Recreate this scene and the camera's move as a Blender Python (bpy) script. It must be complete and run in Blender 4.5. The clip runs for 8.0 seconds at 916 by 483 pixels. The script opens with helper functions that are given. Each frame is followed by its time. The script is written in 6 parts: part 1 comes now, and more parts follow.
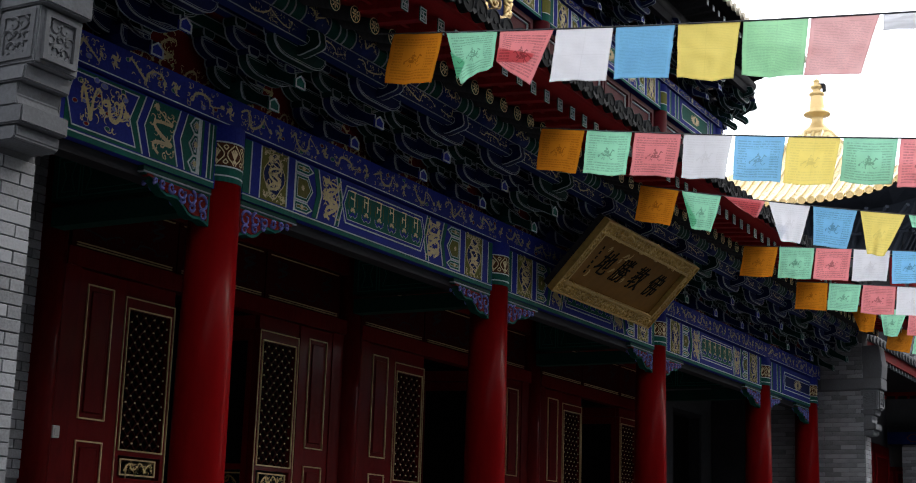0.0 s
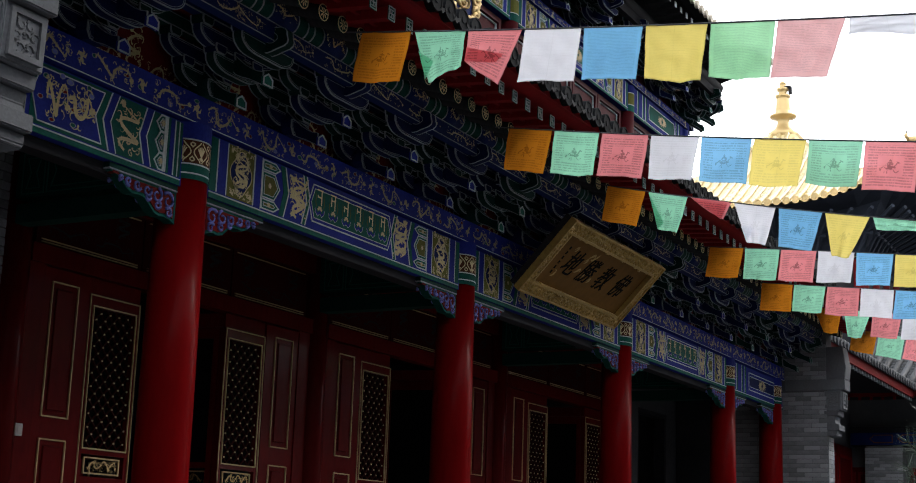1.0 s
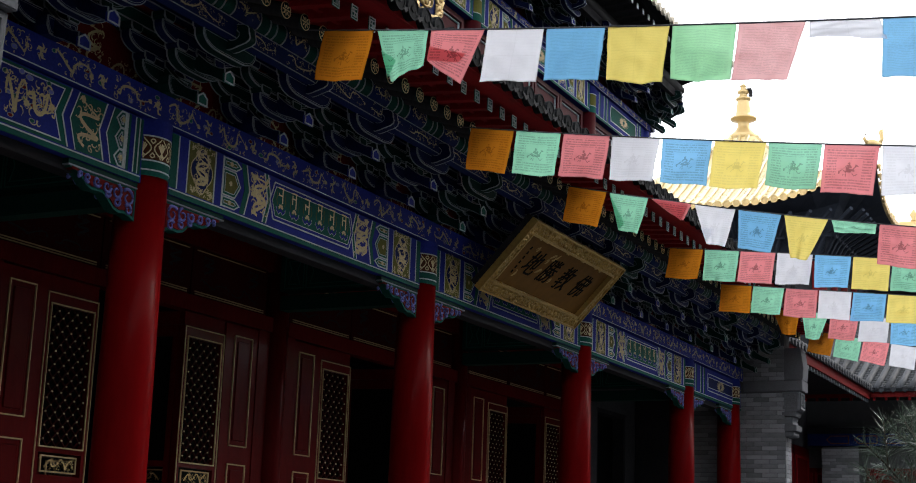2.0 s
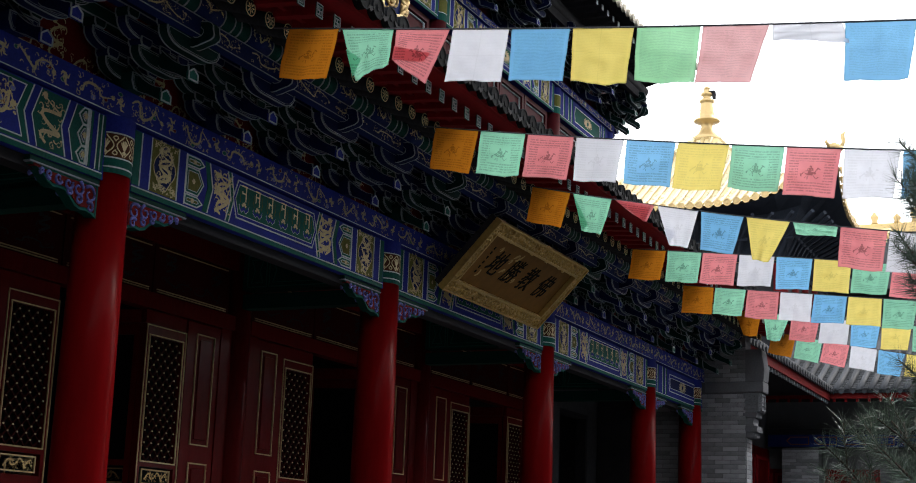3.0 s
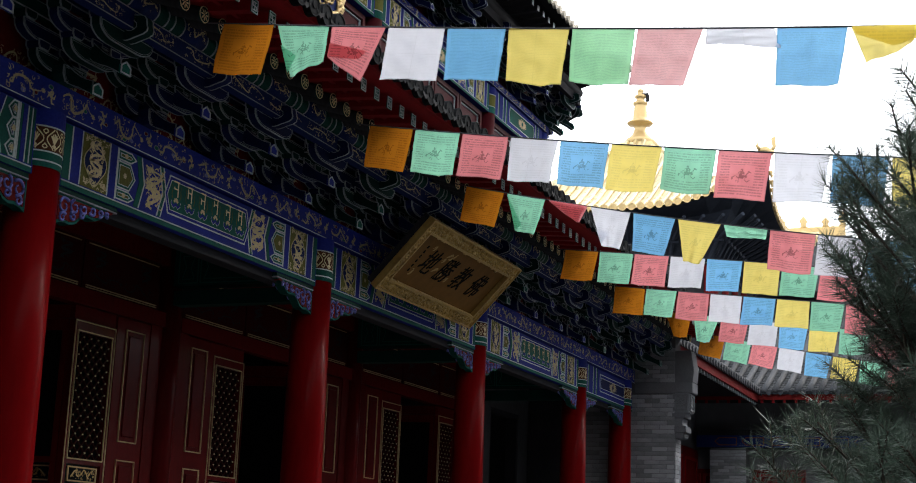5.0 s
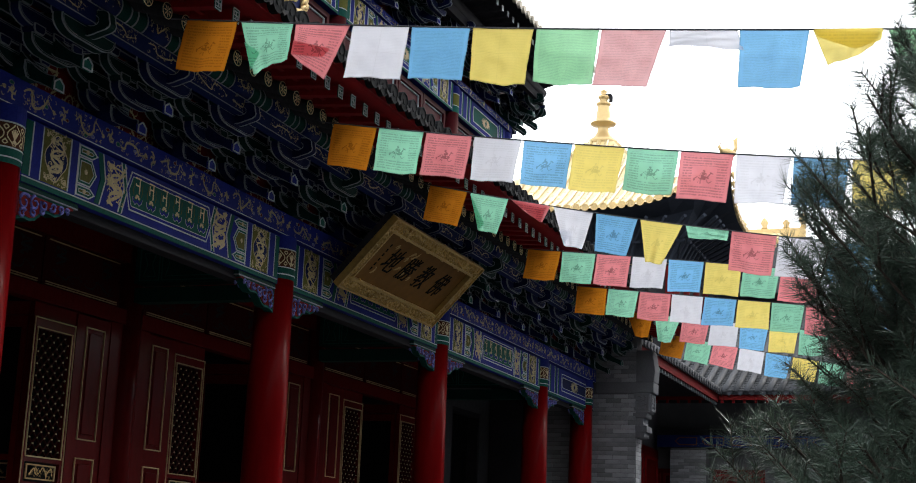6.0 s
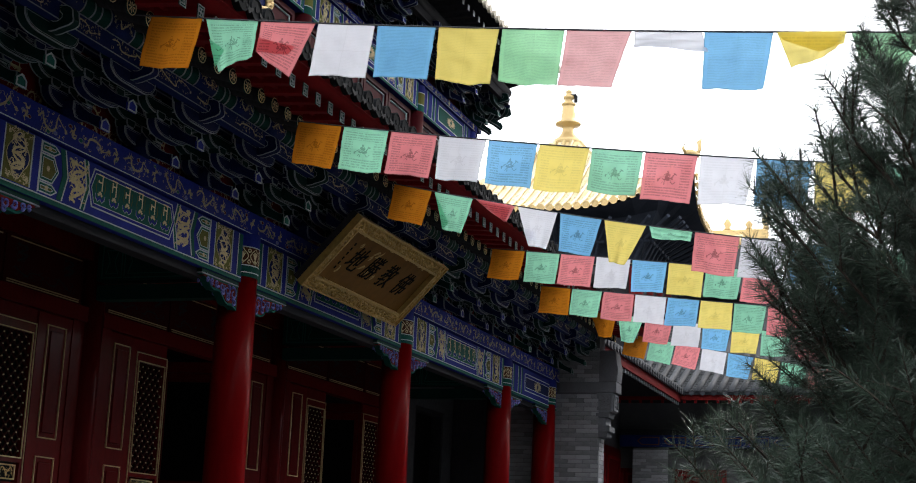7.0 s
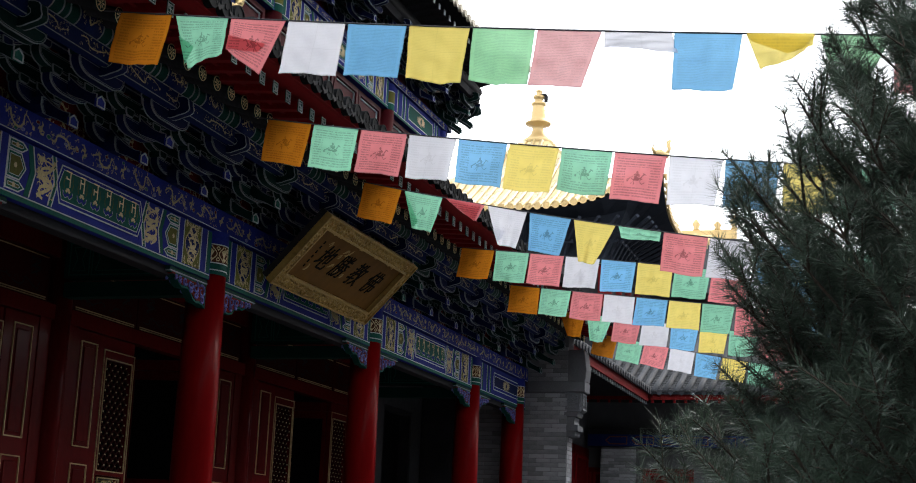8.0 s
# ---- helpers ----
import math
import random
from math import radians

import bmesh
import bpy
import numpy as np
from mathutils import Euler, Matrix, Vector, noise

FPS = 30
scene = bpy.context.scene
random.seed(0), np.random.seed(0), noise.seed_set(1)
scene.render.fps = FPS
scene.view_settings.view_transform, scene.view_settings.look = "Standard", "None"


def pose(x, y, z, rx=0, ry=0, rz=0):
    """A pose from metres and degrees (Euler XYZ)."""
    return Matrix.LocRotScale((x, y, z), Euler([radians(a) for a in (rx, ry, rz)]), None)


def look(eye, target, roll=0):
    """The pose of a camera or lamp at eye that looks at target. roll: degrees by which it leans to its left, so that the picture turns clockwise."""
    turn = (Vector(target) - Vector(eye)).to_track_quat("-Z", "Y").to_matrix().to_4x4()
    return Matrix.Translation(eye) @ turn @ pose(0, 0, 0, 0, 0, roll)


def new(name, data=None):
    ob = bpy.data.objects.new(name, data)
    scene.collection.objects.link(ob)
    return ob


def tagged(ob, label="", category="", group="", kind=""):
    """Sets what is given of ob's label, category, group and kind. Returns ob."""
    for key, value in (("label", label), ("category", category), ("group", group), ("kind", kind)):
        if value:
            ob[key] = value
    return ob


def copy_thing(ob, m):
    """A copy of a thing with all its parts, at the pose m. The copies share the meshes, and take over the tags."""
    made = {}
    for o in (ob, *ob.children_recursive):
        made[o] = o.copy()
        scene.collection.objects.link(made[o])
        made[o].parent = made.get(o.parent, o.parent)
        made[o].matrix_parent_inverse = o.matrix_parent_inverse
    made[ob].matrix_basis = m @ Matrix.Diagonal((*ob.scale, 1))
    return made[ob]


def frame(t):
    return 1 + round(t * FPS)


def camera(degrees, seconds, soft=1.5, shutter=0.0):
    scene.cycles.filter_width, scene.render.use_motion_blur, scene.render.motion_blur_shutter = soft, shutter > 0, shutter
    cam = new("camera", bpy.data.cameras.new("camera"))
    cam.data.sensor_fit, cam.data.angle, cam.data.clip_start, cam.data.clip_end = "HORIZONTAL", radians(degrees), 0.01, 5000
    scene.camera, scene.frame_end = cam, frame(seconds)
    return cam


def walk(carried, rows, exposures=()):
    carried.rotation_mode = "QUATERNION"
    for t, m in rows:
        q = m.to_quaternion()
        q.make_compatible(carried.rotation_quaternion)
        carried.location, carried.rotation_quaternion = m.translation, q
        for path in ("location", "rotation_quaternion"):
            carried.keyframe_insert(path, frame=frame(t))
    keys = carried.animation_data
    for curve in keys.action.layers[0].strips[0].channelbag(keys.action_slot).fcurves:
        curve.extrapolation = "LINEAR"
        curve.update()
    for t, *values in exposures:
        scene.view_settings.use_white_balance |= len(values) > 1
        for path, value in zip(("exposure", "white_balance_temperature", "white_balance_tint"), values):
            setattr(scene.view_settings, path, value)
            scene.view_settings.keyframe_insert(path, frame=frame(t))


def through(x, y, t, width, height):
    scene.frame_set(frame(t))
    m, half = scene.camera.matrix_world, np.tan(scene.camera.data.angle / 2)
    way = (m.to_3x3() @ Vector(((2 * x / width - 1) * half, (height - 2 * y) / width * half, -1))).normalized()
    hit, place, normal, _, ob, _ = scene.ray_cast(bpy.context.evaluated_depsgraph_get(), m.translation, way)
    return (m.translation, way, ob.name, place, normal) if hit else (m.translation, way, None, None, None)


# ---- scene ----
cam = camera(35.21, 8.0, soft=1.0)
EYE = 1.5
# seconds, tilt, lean, yaw: a slow pan from one standpoint in the courtyard
ROWS = [
    (0.0, 102.112, -1.84, -60.98), (0.5, 102.118, -1.90, -61.58), (1.0, 102.132, -1.93, -62.34),
    (1.5, 102.143, -1.98, -63.12), (3.0, 102.206, -2.11, -65.43), (3.5, 102.216, -2.16, -66.0),
    (4.0, 102.231, -2.19, -66.67), (4.5, 102.249, -2.20, -67.42), (6.0, 102.283, -2.30, -69.69),
    (6.5, 102.296, -2.33, -70.49), (7.0, 102.312, -2.35, -71.15), (7.5, 102.322, -2.39, -71.75),
    (8.0, 102.320, -2.40, -72.40),
]
walk(cam, [(t, pose(0, 0, EYE, rx, ry, rz)) for t, rx, ry, rz in ROWS])

# ---- light: a bright overcast sky and a weak, very soft sun ----
world = bpy.data.worlds.new("overcast_sky")
scene.world = world
world.use_nodes = True
wn, wl = world.node_tree.nodes, world.node_tree.links
sky = wn.new("ShaderNodeTexSky")
sky.sky_type, sky.sun_disc = "NISHITA", False
sky.sun_elevation, sky.sun_rotation = radians(40), radians(124)
sky.air_density, sky.dust_density = 1.0, 4.0
cloud = wn.new("ShaderNodeMix")
cloud.data_type = "RGBA"
cloud.inputs["Factor"].default_value = 0.86
cloud.inputs["B"].default_value = (10.42, 10.62, 11.0, 1)
wl.new(sky.outputs["Color"], cloud.inputs["A"])
wl.new(cloud.outputs["Result"], wn["Background"].inputs["Color"])
wn["Background"].inputs["Strength"].default_value = 0.245
sun = new("sun", bpy.data.lights.new("sun", "SUN"))
sun.data.energy, sun.data.angle, sun.data.color = 1.3, radians(18), (1.0, 0.96, 0.9)
sun.matrix_world = look((30, -20, 30), (0, 0, 0))
scene.view_settings.exposure = 0.0

# ---- materials ----
def mat(name, base, rough=0.6, metal=0.0, var=0.25, grain=40.0, stain=3.0, bump=0.15, rand=0.12, coat=0.0, stretch=(1, 1, 1), dist=0.004, spec=0.5, gloss=0.15):
    """A painted or natural surface: base colour broken up by fine grain and large stains, with relief and a random shift per object."""
    m = bpy.data.materials.new(name)
    m.use_nodes = True
    n, l = m.node_tree.nodes, m.node_tree.links
    b = n["Principled BSDF"]
    tc = n.new("ShaderNodeTexCoord")
    mp = n.new("ShaderNodeMapping")
    mp.inputs["Scale"].default_value = stretch
    l.new(tc.outputs["Object"], mp.inputs["Vector"])
    fine, wide = n.new("ShaderNodeTexNoise"), n.new("ShaderNodeTexNoise")
    for tex, s, d in ((fine, grain, 5), (wide, stain, 4)):
        tex.inputs["Scale"].default_value, tex.inputs["Detail"].default_value = s, d
        l.new(mp.outputs["Vector"], tex.inputs["Vector"])
    info = n.new("ShaderNodeObjectInfo")
    add = n.new("ShaderNodeMath")
    add.operation = "ADD"
    l.new(fine.outputs["Fac"], add.inputs[0])
    l.new(wide.outputs["Fac"], add.inputs[1])
    rnd = n.new("ShaderNodeMath")
    rnd.operation = "MULTIPLY_ADD"
    rnd.inputs[1].default_value, rnd.inputs[2].default_value = rand / max(var, 0.01), -0.5 * rand / max(var, 0.01)
    l.new(info.outputs["Random"], rnd.inputs[0])
    tot = n.new("ShaderNodeMath")
    tot.operation = "ADD"
    l.new(add.outputs[0], tot.inputs[0])
    l.new(rnd.outputs[0], tot.inputs[1])
    mr = n.new("ShaderNodeMapRange")
    mr.inputs["From Min"].default_value, mr.inputs["From Max"].default_value = 0.6, 1.4
    mr.inputs["To Min"].default_value, mr.inputs["To Max"].default_value = 1 - var, 1 + var
    l.new(tot.outputs[0], mr.inputs["Value"])
    mul = n.new("ShaderNodeVectorMath")
    mul.operation = "SCALE"
    mul.inputs[0].default_value = base
    l.new(mr.outputs["Result"], mul.inputs["Scale"])
    l.new(mul.outputs[0], b.inputs["Base Color"])
    rr = n.new("ShaderNodeMapRange")
    rr.inputs["To Min"].default_value, rr.inputs["To Max"].default_value = max(rough - 0.12, 0.05), min(rough + 0.15, 1)
    l.new(wide.outputs["Fac"], rr.inputs["Value"])
    l.new(rr.outputs["Result"], b.inputs["Roughness"])
    b.inputs["Metallic"].default_value, b.inputs["Coat Weight"].default_value, b.inputs["Coat Roughness"].default_value = metal, coat, gloss
    b.inputs["Specular IOR Level"].default_value = spec
    if bump:
        bp = n.new("ShaderNodeBump")
        bp.inputs["Strength"].default_value, bp.inputs["Distance"].default_value = bump, dist
        l.new(fine.outputs["Fac"], bp.inputs["Height"])
        l.new(bp.outputs["Normal"], b.inputs["Normal"])
    return m


RED = mat("red_lacquer", (0.135, 0.0022, 0.0030), 0.34, coat=0.018, gloss=0.10, spec=0.012, var=0.2, grain=18, stain=1.6, bump=0.08, stretch=(1, 1, 0.25))
DOOR = mat("dark_red_lacquer", (0.105, 0.0052, 0.0058), 0.34, coat=0.06, gloss=0.10, spec=0.02, var=0.25, grain=25, stain=2, bump=0.08, stretch=(1, 1, 0.3))
EAVE_RED = mat("eave_red_paint", (0.20, 0.009, 0.012), 0.55, var=0.25, spec=0.06)
PANEL_RED = mat("panel_red_paint", (0.13, 0.010, 0.010), 0.6, var=0.3, spec=0.06)
WALL_RED = mat("upper_wall_red_paint", (0.058, 0.006, 0.009), 0.5, var=0.2, spec=0.06)
BLUE = mat("ultramarine_paint", (0.018, 0.028, 0.215), 0.62, var=0.3, grain=60, spec=0.06)
NAVY = mat("dark_blue_paint", (0.008, 0.017, 0.085), 0.6, var=0.35, grain=60, spec=0.06)
GREEN = mat("malachite_green_paint", (0.012, 0.095, 0.075), 0.62, var=0.3, grain=60, spec=0.06)
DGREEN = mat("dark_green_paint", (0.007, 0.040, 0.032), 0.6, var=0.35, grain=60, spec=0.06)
OLIVE = mat("olive_gold_ground_paint", (0.13, 0.13, 0.03), 0.6, var=0.35, grain=90, spec=0.06)
LINE = mat("pale_outline_paint", (0.50, 0.56, 0.57), 0.6, var=0.25)
GOLD = mat("gold_leaf_paint", (0.52, 0.42, 0.22), 0.5, metal=0.15, var=0.3, grain=70)
# darker GOLD for plate beams and purlin: shade below the eaves is coloured in
SHADED_GOLD = mat("shaded_gilding", (0.40, 0.335, 0.19), 0.55, metal=0.15, var=0.4, grain=70)
BROWN = mat("brown_lacquer_ground", (0.10, 0.035, 0.015), 0.5, spec=0.06)
LILAC = mat("violet_blue_paint", (0.105, 0.12, 0.40), 0.55, var=0.3)
TIMBER = mat("dark_weathered_timber", (0.024, 0.024, 0.027), 0.7, var=0.4, stretch=(0.15, 1, 1), grain=30, spec=0.06)
# bluish near-black: the shadow tint of porch and hall is in this colour
DARK = mat("shadow_tinted_boards", (0.014, 0.020, 0.030), 0.75, var=0.4, spec=0.06)
BRICK = mat("grey_brick", (0.222, 0.229, 0.244), 0.85, var=0.30, grain=70, stain=7, bump=0.4, rand=0.3, spec=0.06)
MORTAR = mat("dark_lime_mortar", (0.105, 0.107, 0.114), 0.95, var=0.2, bump=0.4, spec=0.06)
STONE = mat("carved_grey_stone", (0.135, 0.141, 0.154), 0.8, var=0.2, grain=55, stain=4, bump=0.35, spec=0.06)
TILE = mat("grey_roof_tile", (0.040, 0.043, 0.049), 0.6, var=0.35, grain=40, stain=6, bump=0.35, rand=0.35, spec=0.12)
# a darker grey than TILE, for both roofs of the hall
TILE_DARK = mat("dark_grey_tile", (0.011, 0.012, 0.0135), 0.6, var=0.4, grain=40, stain=6, bump=0.35, rand=0.4, spec=0.02)
GILT = mat("gilded_metal", (0.58, 0.42, 0.19), 0.38, metal=0.45, var=0.15, bump=0.1)
GOLD_TILE = mat("yellow_glazed_tile", (0.54, 0.42, 0.19), 0.28, metal=0.1, coat=0.5, var=0.2, grain=20, rand=0.25)
PLAQUE_GOLD = mat("old_gilded_relief", (0.37, 0.242, 0.068), 0.42, metal=0.40, var=0.35, grain=30, bump=0.5, dist=0.01)
PLAQUE_FIELD = mat("bronze_brown_field", (0.140, 0.070, 0.015), 0.62, metal=0.0, spec=0.08, var=0.25, grain=9, stain=2.5)
LINE_GOLD = mat("pale_gilt_paint", (0.72, 0.60, 0.34), 0.5, metal=0.2, var=0.2)
DIM_GOLD = mat("worn_gilt_line", (0.55, 0.39, 0.19), 0.5, metal=0.2)
INK = mat("black_ink", (0.006, 0.006, 0.006), 0.8, var=0.2, spec=0.05)
GLASS_DARK = mat("dark_glass", (0.006, 0.006, 0.007), 0.12, var=0.1, bump=0.0, spec=0.06)
PLASTIC = mat("pale_plastic", (0.55, 0.55, 0.52), 0.4, var=0.08)
# the courtyard ground is unseen; kept dark to bounce less light into the porch
PAVING = mat("low_bounce_granite_paving", (0.09, 0.09, 0.092), 0.8, var=0.25, grain=60, stain=0.7, bump=0.3)
BARK = mat("pine_bark", (0.055, 0.040, 0.030), 0.9, var=0.4, grain=45, bump=0.7, dist=0.01)
CORD = mat("dark_cord", (0.05, 0.05, 0.06), 0.8)


def needle_material():
    m = mat("pine_needles", (0.046, 0.078, 0.056), 0.30, var=0.5, grain=8, stain=1.5, bump=0.0, spec=0.55)
    n, l = m.node_tree.nodes, m.node_tree.links
    # light that falls on the back of a needle glows through it
    tr, mix = n.new("ShaderNodeBsdfTranslucent"), n.new("ShaderNodeMixShader")
    tr.inputs["Color"].default_value = (0.15, 0.20, 0.14, 1)
    mix.inputs[0].default_value = 0.15
    l.new(n["Principled BSDF"].outputs[0], mix.inputs[1])
    l.new(tr.outputs[0], mix.inputs[2])
    l.new(mix.outputs[0], n["Material Output"].inputs["Surface"])
    return m


NEEDLE = needle_material()
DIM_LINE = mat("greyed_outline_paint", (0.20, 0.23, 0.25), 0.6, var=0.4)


def cloth(name, base, through, printed, lines=18.0, badge=1.0):
    """Thin printed cotton that lets daylight through; rows of print run across the UV square."""
    m = bpy.data.materials.new(name)
    m.use_nodes = True
    n, l = m.node_tree.nodes, m.node_tree.links
    out = n["Material Output"]
    n.remove(n["Principled BSDF"])
    uv = n.new("ShaderNodeUVMap")
    uv.uv_map = "UVMap"
    info = n.new("ShaderNodeObjectInfo")

    def calc(op, a, b=None, c=None):
        k = n.new("ShaderNodeMath")
        k.operation = op
        for i, v in enumerate((a, b, c)):
            if v is None:
                continue
            if isinstance(v, (int, float)):
                k.inputs[i].default_value = v
            else:
                l.new(v, k.inputs[i])
        return k.outputs[0]

    sep = n.new("ShaderNodeSeparateXYZ")
    l.new(uv.outputs["UV"], sep.inputs[0])
    u, v = sep.outputs[0], sep.outputs[1]
    rows = calc("MULTIPLY", v, lines)
    line = calc("GREATER_THAN", calc("FRACT", rows), 0.48)
    comb = n.new("ShaderNodeCombineXYZ")
    l.new(calc("MULTIPLY", u, 64.0), comb.inputs[0])
    l.new(calc("MULTIPLY", calc("FLOOR", rows), 7.3), comb.inputs[1])
    l.new(calc("MULTIPLY", info.outputs["Random"], 90.0), comb.inputs[2])
    word = n.new("ShaderNodeTexNoise")
    word.inputs["Scale"].default_value, word.inputs["Detail"].default_value = 1.0, 2.0
    l.new(comb.outputs[0], word.inputs["Vector"])
    dash = calc("MULTIPLY", line, calc("GREATER_THAN", word.outputs["Fac"], 0.44))
    du, dv = calc("ABSOLUTE", calc("SUBTRACT", u, 0.5)), calc("ABSOLUTE", calc("SUBTRACT", v, 0.5))
    inside = calc("MULTIPLY", calc("LESS_THAN", du, 0.43), calc("LESS_THAN", dv, 0.42))
    hole = calc("MAXIMUM", calc("GREATER_THAN", du, 0.24), calc("GREATER_THAN", dv, 0.22 * badge - 0.01))
    text = calc("MULTIPLY", calc("MULTIPLY", dash, inside), hole)
    # a small printed horse with a saddle mound, a tail and bent legs, patchy like a block print
    blob = n.new("ShaderNodeTexNoise")
    blob.inputs["Scale"].default_value, blob.inputs["Detail"].default_value = 26.0, 4.0
    shift = n.new("ShaderNodeVectorMath")
    l.new(uv.outputs["UV"], shift.inputs[0])
    l.new(info.outputs["Random"], shift.inputs[1])
    l.new(shift.outputs[0], blob.inputs["Vector"])

    def oval(cu, cv, ru, rv, lean=0.0):
        a = calc("SUBTRACT", u, cu)
        b = calc("SUBTRACT", calc("SUBTRACT", v, cv), calc("MULTIPLY", a, lean))
        return calc("LESS_THAN", calc("ADD", calc("POWER", calc("ABSOLUTE", calc("MULTIPLY", a, 1 / ru)), 2.0), calc("POWER", calc("ABSOLUTE", calc("MULTIPLY", b, 1 / rv)), 2.0)), 1.0)

    shape = None
    for o in ((0.50, 0.46, 0.105, 0.040), (0.49, 0.535, 0.062, 0.045), (0.49, 0.60, 0.022, 0.035), (0.595, 0.52, 0.040, 0.022, 1.3), (0.64, 0.565, 0.035, 0.016, -0.5),
              (0.37, 0.47, 0.050, 0.016, 0.9), (0.325, 0.42, 0.016, 0.035), (0.42, 0.39, 0.030, 0.013, 1.4), (0.45, 0.375, 0.010, 0.05), (0.58, 0.385, 0.032, 0.012, -1.2), (0.635, 0.375, 0.030, 0.012, 0.8)):
        e = oval(*o)
        shape = e if shape is None else calc("MAXIMUM", shape, e)
    emblem = calc("MULTIPLY", shape, calc("MULTIPLY", calc("GREATER_THAN", blob.outputs["Fac"], 0.43), badge))
    ink = calc("MULTIPLY", calc("MAXIMUM", calc("MULTIPLY", text, 0.7), emblem), printed)
    weave = n.new("ShaderNodeTexNoise")
    weave.inputs["Scale"].default_value, weave.inputs["Detail"].default_value = 5.0, 6.0
    l.new(uv.outputs["UV"], weave.inputs["Vector"])
    shade = calc("MULTIPLY", calc("MULTIPLY_ADD", weave.outputs["Fac"], 0.14, 0.93), calc("SUBTRACT", 1.0, ink))
    shade = calc("MULTIPLY", shade, calc("MULTIPLY_ADD", info.outputs["Random"], 0.16, 0.92))
    hem = calc("MAXIMUM", calc("GREATER_THAN", du, 0.485), calc("GREATER_THAN", dv, 0.48))
    shade = calc("MULTIPLY", shade, calc("SUBTRACT", 1.0, calc("MULTIPLY", hem, 0.22)))
    # the square was folded in four: faint shading painted along the pressed lines
    off = calc("MULTIPLY_ADD", info.outputs["Random"], 0.08, -0.04)
    crease_shade = calc("MAXIMUM", calc("LESS_THAN", calc("ABSOLUTE", calc("SUBTRACT", calc("SUBTRACT", u, 0.5), off)), 0.007), calc("LESS_THAN", calc("ABSOLUTE", calc("ADD", calc("SUBTRACT", v, 0.52), off)), 0.007))
    shade = calc("MULTIPLY", shade, calc("SUBTRACT", 1.0, calc("MULTIPLY", crease_shade, 0.05)))
    cols = []
    for c in (base, through):
        k = n.new("ShaderNodeVectorMath")
        k.operation = "SCALE"
        k.inputs[0].default_value = c
        l.new(shade, k.inputs["Scale"])
        cols.append(k.outputs[0])
    d, tr, mix = n.new("ShaderNodeBsdfDiffuse"), n.new("ShaderNodeBsdfTranslucent"), n.new("ShaderNodeMixShader")
    l.new(cols[0], d.inputs["Color"])
    l.new(cols[1], tr.inputs["Color"])
    mix.inputs[0].default_value = 0.66
    l.new(d.outputs[0], mix.inputs[1])
    l.new(tr.outputs[0], mix.inputs[2])
    # the thin open weave lets a little of what lies behind show through
    sheer, veil = n.new("ShaderNodeBsdfTransparent"), n.new("ShaderNodeMixShader")
    sheer.inputs["Color"].default_value = (*[min(1.0, 0.3 + 0.8 * c) for c in through], 1)
    veil.inputs[0].default_value = 0.05
    l.new(mix.outputs[0], veil.inputs[1])
    l.new(sheer.outputs[0], veil.inputs[2])
    l.new(veil.outputs[0], out.inputs["Surface"])
    return m


TINTS = {
    "orange": ((0.56, 0.19, 0.012), (0.56, 0.20, 0.016), 0.40),
    "yellow": ((0.80, 0.62, 0.10), (0.92, 0.78, 0.24), 0.14),
    "green": ((0.18, 0.52, 0.34), (0.33, 0.74, 0.53), 0.44),
    "red": ((0.62, 0.10, 0.11), (0.82, 0.30, 0.33), 0.50),
    "white": ((0.74, 0.75, 0.82), (0.80, 0.82, 0.90), 0.10),
    "blue": ((0.12, 0.38, 0.72), (0.24, 0.58, 0.92), 0.42),
}
FLAG = {k: cloth(k + "_cotton", *v) for k, v in TINTS.items()}
# fine print; red and green also carry overexposed backlight as a paler through colour
FINE = {k: cloth(k + "_fine_print_cotton", v[0], [0.65 * c + 0.35 for c in v[1]] if k == "red" else (0.40, 0.80, 0.45) if k == "green" else v[1], v[2] * 0.55, 36.0, 0.0) for k, v in TINTS.items()}

# ---- mesh helpers ----
def box(bm, x0, x1, y0, y1, z0, z1, bev=0.0):
    v = [bm.verts.new((x, y, z)) for x in (x0, x1) for y in (y0, y1) for z in (z0, z1)]
    f = [bm.faces.new([v[i] for i in q]) for q in ((0, 1, 3, 2), (4, 6, 7, 5), (0, 4, 5, 1), (2, 3, 7, 6), (0, 2, 6, 4), (1, 5, 7, 3))]
    if bev:
        edges = list({e for q in f for e in q.edges})
        bmesh.ops.bevel(bm, geom=edges, offset=bev, segments=1, affect="EDGES")
    return bm


def prism(bm, pts, a, b, axis="y"):
    """A polygon in the plane across axis, drawn out from a to b."""
    def place(p, d):
        return {"y": (p[0], d, p[1]), "x": (d, p[0], p[1]), "z": (p[0], p[1], d)}[axis]
    lo, hi = [bm.verts.new(place(p, a)) for p in pts], [bm.verts.new(place(p, b)) for p in pts]
    k = len(pts)
    bm.faces.new(lo)
    bm.faces.new(hi[::-1])
    for i in range(k):
        bm.faces.new((lo[i], hi[i], hi[(i + 1) % k], lo[(i + 1) % k]))
    return bm


